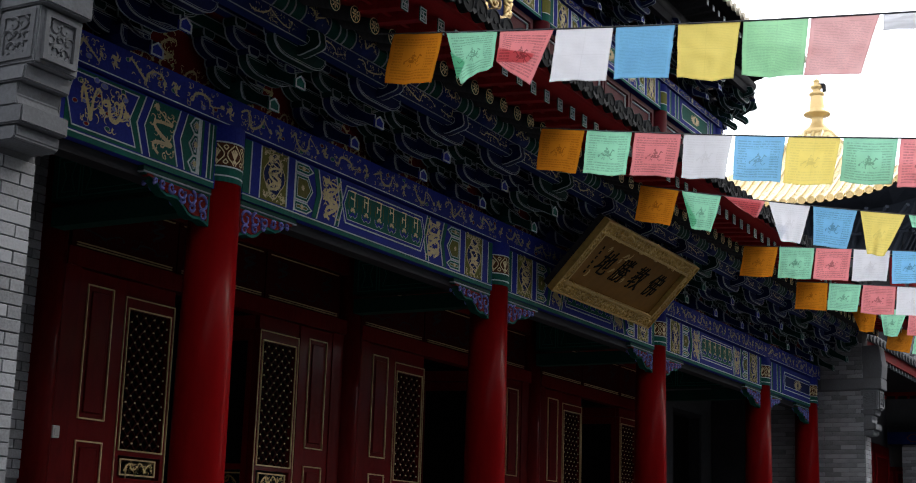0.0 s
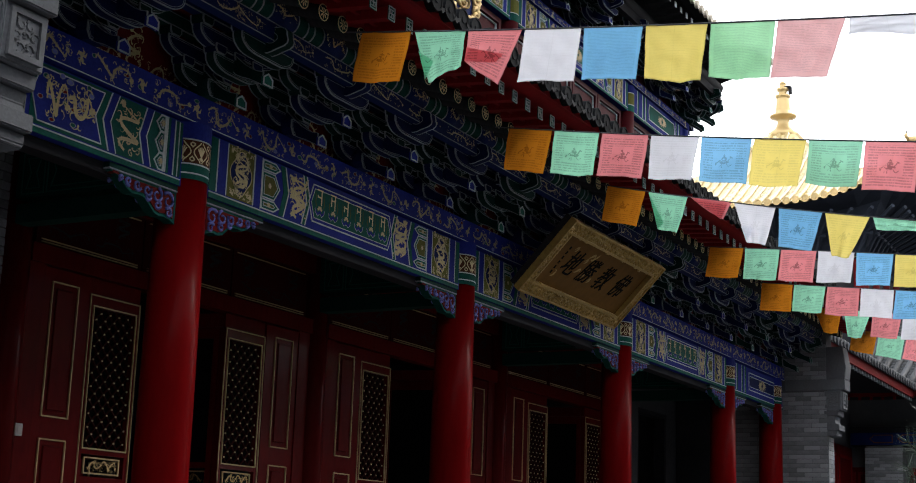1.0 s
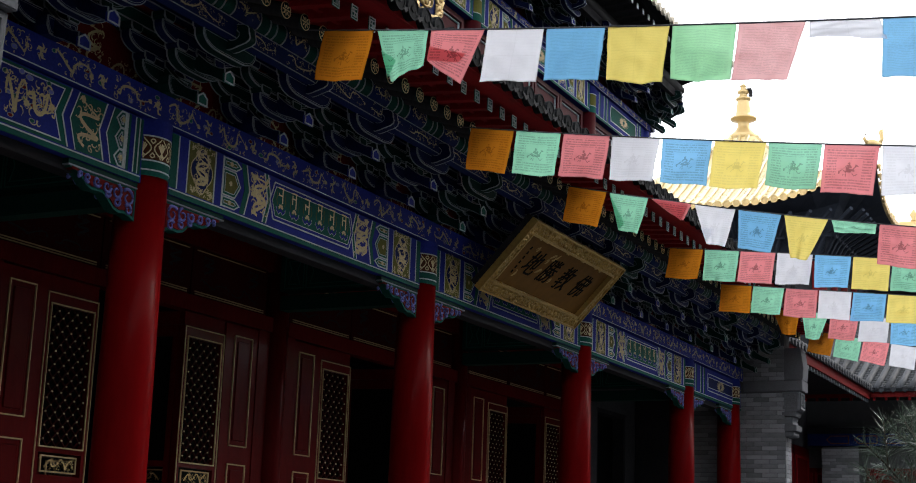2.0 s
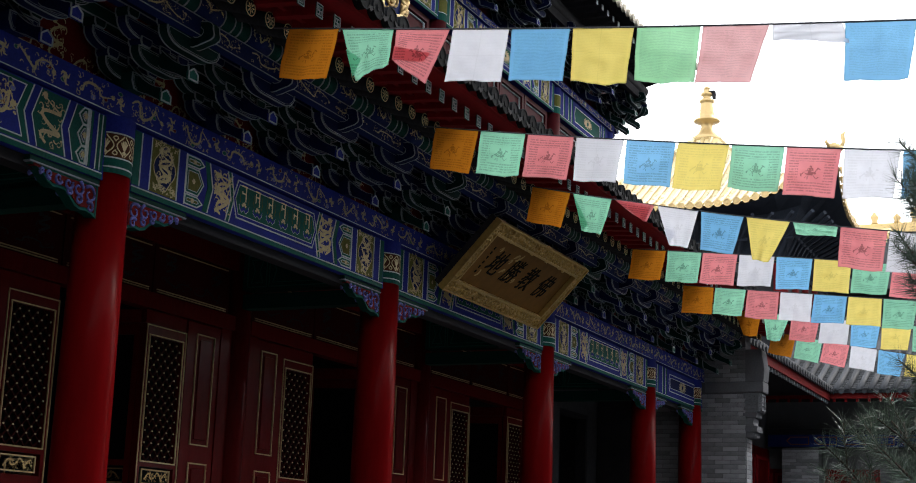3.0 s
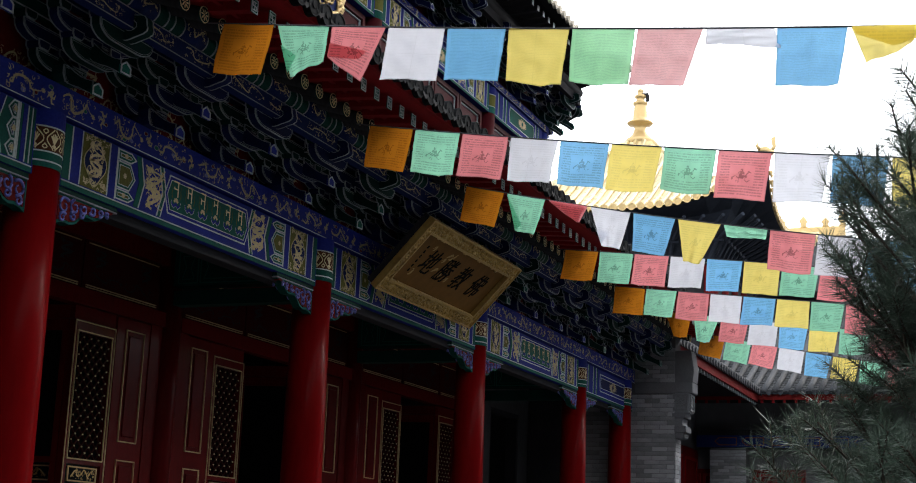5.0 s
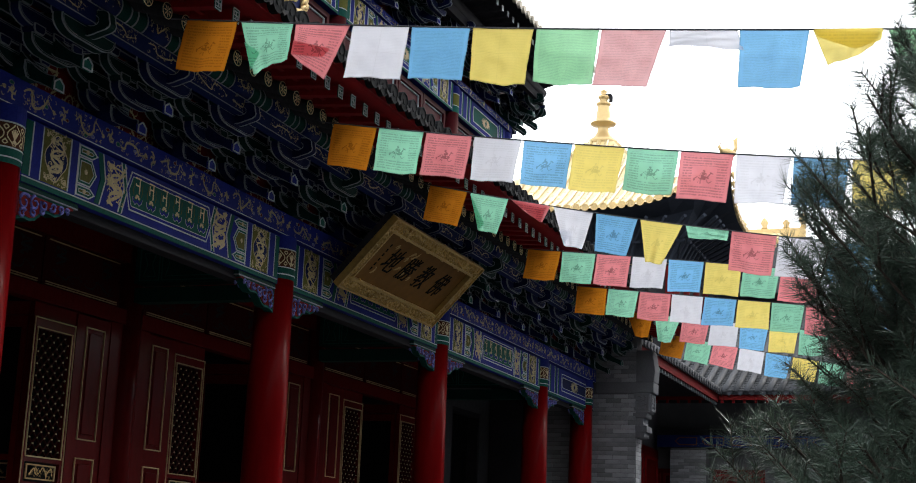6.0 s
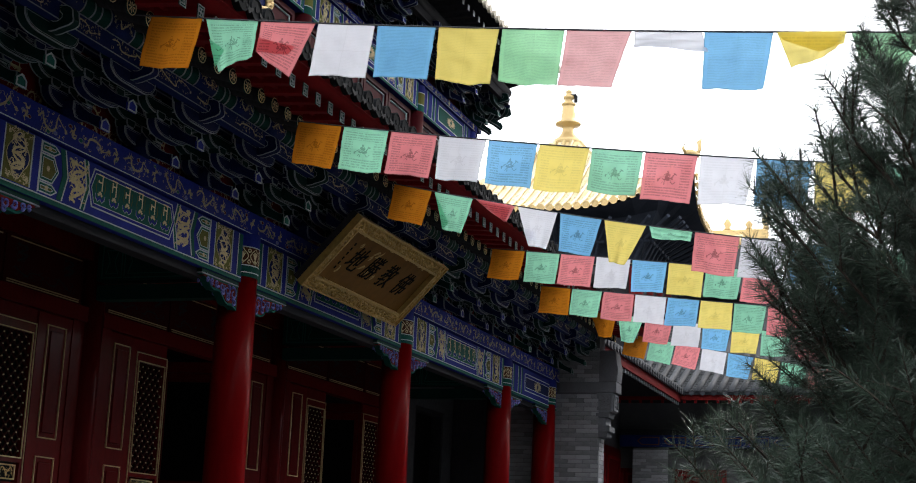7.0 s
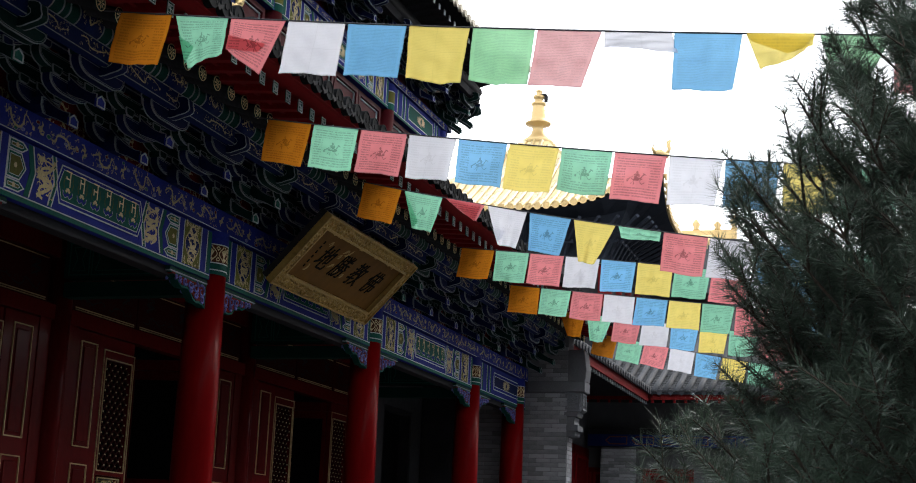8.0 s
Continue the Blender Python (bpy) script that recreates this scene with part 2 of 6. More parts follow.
def inset(pts, w):
    """The polygon moved inwards by w."""
    k = len(pts)
    area = sum(pts[i][0] * pts[(i + 1) % k][1] - pts[(i + 1) % k][0] * pts[i][1] for i in range(k))
    s = 1 if area > 0 else -1
    out = []
    for i in range(k):
        p, q, r = Vector(pts[i - 1]), Vector(pts[i]), Vector(pts[(i + 1) % k])
        e, g = (q - p).normalized(), (r - q).normalized()
        n1, n2 = Vector((-e.y, e.x)) * s, Vector((-g.y, g.x)) * s
        m = n1 + n2
        m = m / max(m.length_squared, 0.6) * 2
        out.append((q.x + m.x * w, q.y + m.y * w))
    return out


def ring(bm, pts, w, a, b, axis="y"):
    """A flat frame of width w inside the outline pts, from depth a to b."""
    ins = inset(pts, w)
    def place(p, d):
        return {"y": (p[0], d, p[1]), "x": (d, p[0], p[1]), "z": (p[0], p[1], d)}[axis]
    A, B = [bm.verts.new(place(p, a)) for p in pts], [bm.verts.new(place(p, a)) for p in ins]
    C, E = [bm.verts.new(place(p, b)) for p in pts], [bm.verts.new(place(p, b)) for p in ins]
    k = len(pts)
    for i in range(k):
        j = (i + 1) % k
        bm.faces.new((A[i], A[j], B[j], B[i]))
        bm.faces.new((C[i], E[i], E[j], C[j]))
        bm.faces.new((A[i], C[i], C[j], A[j]))
        bm.faces.new((B[i], B[j], E[j], E[i]))
    return bm


def lathe(bm, prof, seg=20, cx=0.0, cy=0.0):
    """Turn a profile of (radius, height) round the upright axis."""
    rows = [[bm.verts.new((cx + r * math.cos(2 * math.pi * i / seg), cy + r * math.sin(2 * math.pi * i / seg), z)) for i in range(seg)] for r, z in prof]
    for p, q in zip(rows, rows[1:]):
        for i in range(seg):
            bm.faces.new((p[i], p[(i + 1) % seg], q[(i + 1) % seg], q[i]))
    bm.faces.new(rows[0][::-1])
    bm.faces.new(rows[-1])
    return bm


def tube(bm, pts, radii, seg=6):
    """A round bar along pts with a radius at each."""
    rows = []
    for i, p in enumerate(pts):
        p = Vector(p)
        d = (Vector(pts[min(i + 1, len(pts) - 1)]) - Vector(pts[max(i - 1, 0)])).normalized()
        s = d.cross((0, 0, 1))
        s = s.normalized() if s.length > 0.05 else Vector((1, 0, 0))
        t = s.cross(d)
        r = radii[i] if isinstance(radii, (list, tuple)) else radii
        rows.append([bm.verts.new(p + r * (math.cos(2 * math.pi * k / seg) * s + math.sin(2 * math.pi * k / seg) * t)) for k in range(seg)])
    for a, b in zip(rows, rows[1:]):
        for k in range(seg):
            bm.faces.new((a[k], a[(k + 1) % seg], b[(k + 1) % seg], b[k]))
    bm.faces.new(rows[0][::-1])
    bm.faces.new(rows[-1])
    return bm


STROKES = [0]


def ribbon(bm, pts, widths, y, lift=0.003):
    """A flat painted stroke in the x-z plane, facing -y; each lies a hair over the last."""
    L, R = [], []
    STROKES[0] += 1
    lift += (STROKES[0] % 80) * 2.5e-5
    for i, p in enumerate(pts):
        a, b = pts[max(i - 1, 0)], pts[min(i + 1, len(pts) - 1)]
        dx, dz = b[0] - a[0], b[1] - a[1]
        k = math.hypot(dx, dz) or 1
        w = widths[i] if isinstance(widths, (list, tuple)) else widths
        L.append(bm.verts.new((p[0] - dz / k * w, y - lift, p[1] + dx / k * w)))
        R.append(bm.verts.new((p[0] + dz / k * w, y - lift, p[1] - dx / k * w)))
    for i in range(len(pts) - 1):
        bm.faces.new((L[i], L[i + 1], R[i + 1], R[i]))
    return bm


def mesh_of(bm, name, material, smooth=False):
    bmesh.ops.recalc_face_normals(bm, faces=bm.faces)
    me = bpy.data.meshes.new(name)
    bm.to_mesh(me)
    bm.free()
    me.materials.append(material)
    if smooth:
        for p in me.polygons:
            p.use_smooth = True
    return me


def part(name, bm, material, parent, label="", smooth=False, kind=""):
    ob = new(name, mesh_of(bm, name, material, smooth))
    ob.parent = parent
    return tagged(ob, label, "", "", kind)


def piece(name, mesh, parent, x, y, z, rz=0.0):
    ob = new(name, mesh)
    ob.parent = parent
    ob.matrix_basis = pose(x, y, z, 0, 0, rz)
    return ob


def thing(name, label, category, group="", at=(0, 0, 0), kind=""):
    ob = new(name)
    ob.empty_display_size = 0.1
    ob.matrix_basis = pose(*at)
    return tagged(ob, label, category, group, kind)


def solid(name, bm, material, label, category, kind="", smooth=False, group=""):
    return tagged(new(name, mesh_of(bm, name, material, smooth)), label, category, group, kind)


B = bmesh.new
COLS = (7.58, 11.62, 15.65, 19.69, 22.11)   # column axes along the hall front
FRONT, INNER, FLOOR = 6.20, 7.79, 1.05      # column line, door wall, porch floor

# ---- ground, platform ----
solid("ground", box(B(), -300, 600, -300, 300, -0.3, 0.0), PAVING, "grey granite paving of the temple courtyard", "ground", "structure")
solid("platform", box(B(), 3.9, 24.2, 4.7, 18.0, 0.0, FLOOR, 0.02), STONE, "grey stone platform under the temple hall", "platform", "structure")

# ---- red columns with painted collars ----
def column(x):
    c = thing("column", "tall round red lacquered column with a painted collar, on the porch floor", "column", "columns of the hall front", (x, FRONT, FLOOR))
    h = 3.90 - FLOOR
    part("shaft", lathe(B(), [(0.186, 0.12), (0.188, 0.4), (0.184, 1.4), (0.172, h)], 40), RED, c, smooth=True)
    part("base", lathe(B(), [(0.28, 0.0), (0.29, 0.03), (0.25, 0.09), (0.20, 0.12)], 32), STONE, c, "carved grey stone base", smooth=True)
    for name, z0, z1, r, m in (("collar_band", h, h + 0.035, 0.177, GREEN), ("collar_line", h + 0.035, h + 0.045, 0.179, LINE), ("collar_band", h + 0.045, h + 0.10, 0.177, GREEN),
                               ("collar_line", h + 0.10, h + 0.11, 0.179, LINE), ("collar_field", h + 0.11, h + 0.27, 0.176, BROWN), ("collar_line", h + 0.27, h + 0.28, 0.179, LINE),
                               ("collar_band", h + 0.28, h + 0.40, 0.177, BLUE)):
        part(name, lathe(B(), [(r, z0), (r, z1)], 32), m, c, smooth=False)
    # gilded ogees and palmettes bent round the collar field
    bm = B()

    def stroke(pts, w):
        for p, q in zip(pts, pts[1:]):
            dx, dz = (q[0] - p[0]) * 0.18, q[1] - p[1]
            k = math.hypot(dx, dz) or 1
            ox, oz = -dz / k * w / 0.18, dx / k * w
            vs = [bm.verts.new((0.1785 * math.cos(aa), 0.1785 * math.sin(aa), h + zz)) for aa, zz in ((p[0] - ox, p[1] - oz), (q[0] - ox, q[1] - oz), (q[0] + ox, q[1] + oz), (p[0] + ox, p[1] + oz))]
            bm.faces.new(vs)

    z0, z1, zm = 0.118, 0.262, 0.19
    for k in range(8):
        a0 = k * math.pi / 4 + 0.2
        for s in (-1, 1):
            stroke([(a0 + s * (0.36 - 0.30 * math.sin(math.pi * i / 10) ** 1.5), z0 + (z1 - z0) * i / 10) for i in range(11)], 0.0045)
            for zz, d in ((z0 + 0.006, 1), (z1 - 0.006, -1)):
                stroke([(a0 + s * 0.13 * math.sin(i * 0.6) * (1 - i / 9), zz + d * (0.006 * i)) for i in range(7)], 0.0042)
        for j in range(5):   # palmette at the sides of the ogee
            an = -0.9 + 0.45 * j
            stroke([(a0 + 0.392, zm - 0.03), (a0 + 0.392 + 0.20 * math.sin(an), zm + 0.042 * math.cos(an))], 0.005)
            stroke([(a0 + 0.392, zm - 0.03), (a0 + 0.392 + 0.12 * math.sin(an), zm - 0.03 - 0.03 * math.cos(an))], 0.004)
    part("collar_scrollwork", bm, LINE_GOLD, c, "gilded scrolls on a brown collar", kind="stuff")
    return c


for x in COLS:
    column(x)

# ---- painted beams ----
def dragon(bm, x0, x1, z0, z1, y, seed, upright=False):
    """A coiling gilded ornament: a slim sinuous body with a fin, claws, a maned head and flame wisps that fill the field."""
    r = random.Random(seed)
    w, h = x1 - x0, z1 - z0
    u = min(w, h)
    n = 40
    body, wid, fin = [], [], []
    p1, p2, f = r.uniform(0, 6.28), r.uniform(0, 6.28), r.choice((-1, 1))
    for i in range(n):
        t = i / (n - 1)
        if upright:
            a, b = 0.5 + f * (0.30 * math.sin(2.1 * 2 * math.pi * t + 0.4) + 0.07 * math.sin(13 * t + p1)), 0.07 + 0.84 * t + 0.07 * math.sin(4.2 * math.pi * t + p2)
        else:
            a, b = 0.07 + 0.84 * t + 0.06 * math.sin(4 * math.pi * t + p1), 0.5 + f * (0.25 * math.sin(2.9 * math.pi * t + 0.5) + 0.09 * math.sin(11 * t + p2))
        body.append((x0 + w * min(max(a, 0.03), 0.97), z0 + h * min(max(b, 0.03), 0.97)))
        wid.append(u * (0.016 + 0.042 * math.sin(math.pi * min(1, t * 0.8 + 0.2))))
    ribbon(bm, body, wid, y)
    for i in range(2, n - 2, 2):   # the notched fin along the back
        (ax, az), (bx, bz) = body[i - 1], body[i + 1]
        k = math.hypot(bx - ax, bz - az) or 1
        nx, nz = -(bz - az) / k, (bx - ax) / k
        cx, cz = body[i]
        ribbon(bm, [(cx + nx * wid[i], cz + nz * wid[i]), (cx + nx * (wid[i] + u * 0.045), cz + nz * (wid[i] + u * 0.045))], [u * 0.014, 0.0006], y, 0.0031)
    hx, hz = body[-1]
    for k in range(9):
        a = k / 9 * 6.28 + p1
        q = r.uniform(0.7, 1.2)
        ribbon(bm, [(hx, hz), (hx + u * 0.08 * q * math.cos(a), hz + u * 0.07 * q * math.sin(a)), (hx + u * 0.15 * q * math.cos(a + 0.6), hz + u * 0.13 * q * math.sin(a + 0.6))], [u * 0.046, u * 0.030, 0.0006], y, 0.0035)

    def wisp(px, pz, a, step, w0, bend):
        pts, ws = [], []
        for j in range(6):
            pts.append((min(max(px, x0), x1), min(max(pz, z0), z1)))
            ws.append(max(w0 * (1 - j / 6), 0.0005))
            px, pz = px + step * math.cos(a), pz + step * math.sin(a)
            a += bend
        ribbon(bm, pts, ws, y, 0.0032)
        return pts[-1], a

    for k in range(4):   # legs with spread claws
        px, pz = body[int(n * (0.2 + 0.2 * k))]
        (ex, ez), a = wisp(px, pz, r.uniform(0, 6.28), u * 0.055, u * 0.040, r.uniform(-0.5, 0.5))
        for c in (-0.9, -0.3, 0.3, 0.9):
            ribbon(bm, [(ex, ez), (ex + u * 0.05 * math.cos(a + c), ez + u * 0.05 * math.sin(a + c))], [u * 0.011, 0.0005], y, 0.0032)
    count = int(9 + 7 * max(w, h) / u)
    for k in range(count):   # clouds and flames between the coils
        wisp(x0 + w * r.uniform(0.04, 0.96), z0 + h * r.uniform(0.05, 0.95), r.uniform(0, 6.28), u * r.uniform(0.045, 0.075), u * r.uniform(0.020, 0.034), r.choice((-1, 1)) * r.uniform(0.45, 1.0))
    return bm


def hexagon(x0, x1, z0, z1, tip):
    m = (z0 + z1) / 2
    return [(x0, z0), (x1, z0), (x1 + tip, m), (x1, z1), (x0, z1), (x0 - tip, m)]


def chevron(bm, x, z0, z1, w, tip, y, d):
    """A bent band: it runs up, out by tip at half height, and back."""
    m = (z0 + z1) / 2
    prism(bm, [(x, z0), (x + w, z0), (x + w + tip, m), (x + w, z1), (x, z1), (x + tip, m)], y - d, y, "y")


SEED = [1]


def painted_face(parent, x0, x1, y, z0, z1, kind="hall", glyphs=True):
    """The painted front of a beam between two columns: frame, boxed ends, chevrons, ornament fields and a long green middle field."""
    L = x1 - x0
    paint = {k: B() for k in ("blue", "green", "line", "gold", "olive", "navy", "letter")}
    b0, b1 = z0 + 0.055, z1 - 0.01
    h = b1 - b0
    m = (b0 + b1) / 2

    def rect(key, a, b, d, c0=None, c1=None):
        box(paint[key], a, b, y - d, y, c0 if c0 is not None else b0, c1 if c1 is not None else b1)

    rect("green", x0, x1, 0.006, z0, z0 + 0.035)
    rect("line", x0, x1, 0.007, z0 + 0.037, z0 + 0.045)
    def side(s):
        """One end, from the column inwards; s = 1 at the left end, -1 at the right."""
        def X(u):
            return x0 + u * L if s > 0 else x1 - u * L
        def R(key, u0, u1, d, c0=None, c1=None):
            a, b = sorted((X(u0), X(u1)))
            rect(key, a, b, d, c0, c1)
        R("green", 0.0, 0.020, 0.004)
        R("line", 0.020, 0.0232, 0.006)
        R("blue", 0.0232, 0.050, 0.005)
        R("line", 0.050, 0.0532, 0.006)
        # boxed end panel
        a, b = sorted((X(0.0545), X(0.136)))
        rect("olive", a, b, 0.004)
        cx, rx, rz = (a + b) / 2, (b - a) / 2 - 0.018, h / 2 - 0.02
        hx = [(cx + rx * math.cos(q) * (0.90 + 0.10 * math.cos(4 * q)), m + rz * math.sin(q) * (0.90 + 0.10 * math.cos(4 * q))) for q in [2 * math.pi * i / 28 for i in range(28)]]
        prism(paint["navy"], hx, y - 0.006, y)
        ring(paint["gold"], hx, 0.007, y - 0.0075, y)
        for q in (0, 1):
            dragon(paint["gold"], a + 0.06, b - 0.06, b0 + 0.05, b1 - 0.05, y - 0.007 - 0.0005 * q, SEED[0] + 200 * q, True)
        for k in range(60):
            r = random.Random(SEED[0] * 77 + k)
            px = a + 0.01 + r.random() * (b - a - 0.02)
            pz = (b0 + 0.008 + r.random() * 0.05) if r.random() < 0.5 else (b1 - 0.008 - r.random() * 0.05)
            an = r.random() * 6.28
            ribbon(paint["gold"], [(px, pz), (px + 0.018 * math.cos(an), pz + 0.018 * math.sin(an)), (px + 0.026 * math.cos(an + 1), pz + 0.026 * math.sin(an + 1))], 0.004, y - 0.0045, 0.003)
        R("line", 0.137, 0.140, 0.006)
        R("blue", 0.140, 0.162, 0.005)
        R("line", 0.162, 0.165, 0.006)
        # half hexagon cells
        R("blue", 0.165, 0.235, 0.003)
        for c0, c1, key in ((b0 + 0.004, b0 + 0.085, "olive"), (m - 0.10, m + 0.10, "olive"), (b1 - 0.085, b1 - 0.004, "olive")):
            a, b = sorted((X(0.165), X(0.208)))
            tip = 0.07
            mid = (c0 + c1) / 2
            hh = [(a, c0), (b, c0), (b + tip, mid), (b, c1), (a, c1)] if s > 0 else [(b, c0), (a, c0), (a - tip, mid), (a, c1), (b, c1)]
            prism(paint["green"], hh, y - 0.005, y)
            ring(paint["line"], hh, 0.010, y - 0.007, y)
            hh2 = inset(hh, 0.026)
            prism(paint["olive"], hh2, y - 0.0065, y)
            ring(paint["line"], hh2, 0.005, y - 0.008, y)
            cx = (a + b) / 2 + 0.012 * s
            for k in range(6):
                an = k * 1.047
                ribbon(paint["gold"], [(cx, mid), (cx + 0.02 * math.cos(an), mid + 0.02 * math.sin(an))], [0.004, 0.007], y - 0.0085, 0.002)
        # two bent bands, an ornament field, two bent bands
        def CH(key, u, w, d):
            xx = X(u)
            if s > 0:
                chevron(paint[key], xx, b0, b1, w * L, 0.055, y, d)
            else:
                mm = (b0 + b1) / 2
                w2 = w * L
                prism(paint[key], [(xx, b0), (xx - w2, b0), (xx - w2 - 0.055, mm), (xx - w2, b1), (xx, b1), (xx - 0.055, mm)], y - d, y)
        CH("green", 0.226, 0.016, 0.0055)
        CH("line", 0.241, 0.0036, 0.007)
        a, b = sorted((X(0.2435), X(0.318)))
        rect("blue", a - 0.0, b + 0.0, 0.0035)
        dragon(paint["gold"], a + (0.05 if s > 0 else -0.02), b - (-0.02 if s > 0 else 0.05), b0 + 0.02, b1 - 0.02, y - 0.0055, SEED[0] + 50, True)
        dragon(paint["gold"], a + (0.05 if s > 0 else -0.02), b - (-0.02 if s > 0 else 0.05), b0 + 0.02, b1 - 0.02, y - 0.006, SEED[0] + 150, True)
        SEED[0] += 1
        CH("line", 0.306, 0.0036, 0.007)
        CH("green", 0.3085, 0.010, 0.006)
        CH("line", 0.3185, 0.0036, 0.007)
        CH("blue", 0.321, 0.014, 0.0055)
    if kind == "hall":
        a, b = x0 + 0.345 * L, x1 - 0.345 * L
        rect("blue", a - 0.12, b + 0.12, 0.003)
        side(1)
        side(-1)
        hx = [(a, b0 + 0.050), (b, b0 + 0.050), (b + 0.060, m + 0.010), (b, b1 - 0.030), (a, b1 - 0.030), (a - 0.060, m + 0.010)]
        prism(paint["green"], hx, y - 0.008, y)
        ring(paint["line"], hx, 0.010, y - 0.0095, y)
        ring(paint["blue"], inset(hx, 0.010), 0.022, y - 0.009, y)
        ring(paint["line"], inset(hx, 0.032), 0.006, y - 0.0095, y)
        if glyphs:
            k = 6
            for i in range(k):
                gx = a + (i + 0.5) * (b - a) / k
                gz = m + 0.035
                # an unread sign as plain bars, over a gilded lotus on blue leaves
                gw = 0.040
                box(paint["letter"], gx - gw, gx + gw, y - 0.010, y, gz + 0.086, gz + 0.097)
                box(paint["letter"], gx + 0.018, gx + 0.029, y - 0.010, y, gz - 0.026, gz + 0.086)
                box(paint["letter"], gx - 0.030, gx + 0.018, y - 0.010, y, gz + 0.030 + 0.014 * (i % 2), gz + 0.040 + 0.014 * (i % 2))
                box(paint["letter"], gx - 0.032, gx - 0.022, y - 0.010, y, gz + (0.0 if i % 3 else 0.03), gz + (0.075 if i % 2 else 0.05))
                for j in range(5):   # open petals
                    an = math.pi * (0.08 + 0.84 * j / 4)
                    ribbon(paint["gold"], [(gx + 0.008 * math.cos(an), gz - 0.068 + 0.008 * math.sin(an)), (gx + 0.022 * math.cos(an), gz - 0.068 + 0.024 * math.sin(an)), (gx + 0.036 * math.cos(an), gz - 0.068 + 0.036 * math.sin(an))], [0.004, 0.011, 0.0015], y - 0.009, 0.002)
                for j in (-1, 1):
                    ribbon(paint["blue"], [(gx, gz - 0.080), (gx + j * 0.026, gz - 0.104), (gx + j * 0.052, gz - 0.086), (gx + j * 0.060, gz - 0.058)], [0.014, 0.012, 0.008, 0.002], y - 0.009, 0.0015)
                    ribbon(paint["line"], [(gx + j * 0.004, gz - 0.098), (gx + j * 0.028, gz - 0.118), (gx + j * 0.060, gz - 0.094), (gx + j * 0.066, gz - 0.060)], 0.0022, y - 0.009, 0.0017)
                    ribbon(paint["olive"], [(gx + j * 0.050, gz - 0.045), (gx + j * 0.064, gz - 0.005), (gx + j * 0.054, gz + 0.025), (gx + j * 0.062, gz + 0.06)], [0.003, 0.004, 0.003, 0.002], y - 0.009, 0.002)
        else:
            r = random.Random(5)
            cx = (a + b) / 2
            for k in range(16):
                an = k / 16 * 6.28
                ribbon(paint["gold"], [(cx + 0.03 * math.cos(an), m + 0.02 * math.sin(an)), (cx + 0.09 * math.cos(an + 0.3), m + 0.06 * math.sin(an + 0.3)), (cx + 0.16 * math.cos(an), m + 0.1 * math.sin(an))], [0.006, 0.014, 0.004], y - 0.009, 0.002)
    elif kind == "end_left":
        # the short end bay: a long blue ornament field, bent bands, a green ornament field, bent bands
        rect("green", x0, x1, 0.002)
        f1 = x0 + 0.72 * (x1 - x0) * 0.62
        hx = [(x0 + 0.06, b0 + 0.02), (f1, b0 + 0.02), (f1 - 0.07, m), (f1, b1 - 0.02), (x0 + 0.06, b1 - 0.02), (x0, m)]
        prism(paint["blue"], hx, y - 0.005, y)
        ring(paint["line"], hx, 0.008, y - 0.0065, y)
        dragon(paint["gold"], x0 + 0.10, (x0 + f1) / 2, b0 + 0.03, b1 - 0.03, y - 0.006, 301)
        dragon(paint["gold"], (x0 + f1) / 2 - 0.03, f1 - 0.08, b0 + 0.03, b1 - 0.03, y - 0.006, 302)
        for k, (key, w) in enumerate((("line", 0.01), ("blue", 0.06), ("line", 0.01))):
            prism(paint[key], [(f1 + 0.06 + (0, 0.01, 0.07)[k] + 0.0, b0), (f1 + 0.06 + (0, 0.01, 0.07)[k] + w, b0), (f1 - 0.01 + (0, 0.01, 0.07)[k] + w, m), (f1 + 0.06 + (0, 0.01, 0.07)[k] + w, b1), (f1 + 0.06 + (0, 0.01, 0.07)[k], b1), (f1 - 0.01 + (0, 0.01, 0.07)[k], m)], y - 0.006, y)
        dragon(paint["gold"], f1 + 0.12, f1 + 0.36, b0 + 0.02, b1 - 0.02, y - 0.004, 303, True)
        g = f1 + 0.40
        for o, key, w in ((0, "line", 0.01), (0.01, "blue", 0.06), (0.07, "line", 0.01)):
            prism(paint[key], [(g + o, b0), (g + o + w, b0), (g + o + w - 0.06, m), (g + o + w, b1), (g + o, b1), (g + o - 0.06, m)], y - 0.006, y)
        for c0, c1 in ((b0 - 0.0, b0 + 0.12), (m - 0.075, m + 0.075), (b1 - 0.12, b1)):
            mid = (c0 + c1) / 2
            hh = [(g + 0.10, mid), (g + 0.15, c0), (x1 - 0.18, c0), (x1 - 0.18, c1), (g + 0.15, c1)]
            ring(paint["line"], hh, 0.010, y - 0.007, y)
            hh2 = inset(hh, 0.026)
            prism(paint["navy"], hh2, y - 0.0065, y)
            ring(paint["line"], hh2, 0.005, y - 0.008, y)
            cx = (g + x1 - 0.05) / 2
            for k in range(6):
                an = k * 1.047
                ribbon(paint["gold"], [(cx, mid), (cx + 0.022 * math.cos(an), mid + 0.022 * math.sin(an))], [0.004, 0.007], y - 0.0085, 0.002)
        rect("line", x1 - 0.178, x1 - 0.168, 0.006)
        rect("blue", x1 - 0.125, x1 - 0.085, 0.005)
        rect("line", x1 - 0.083, x1 - 0.073, 0.006)
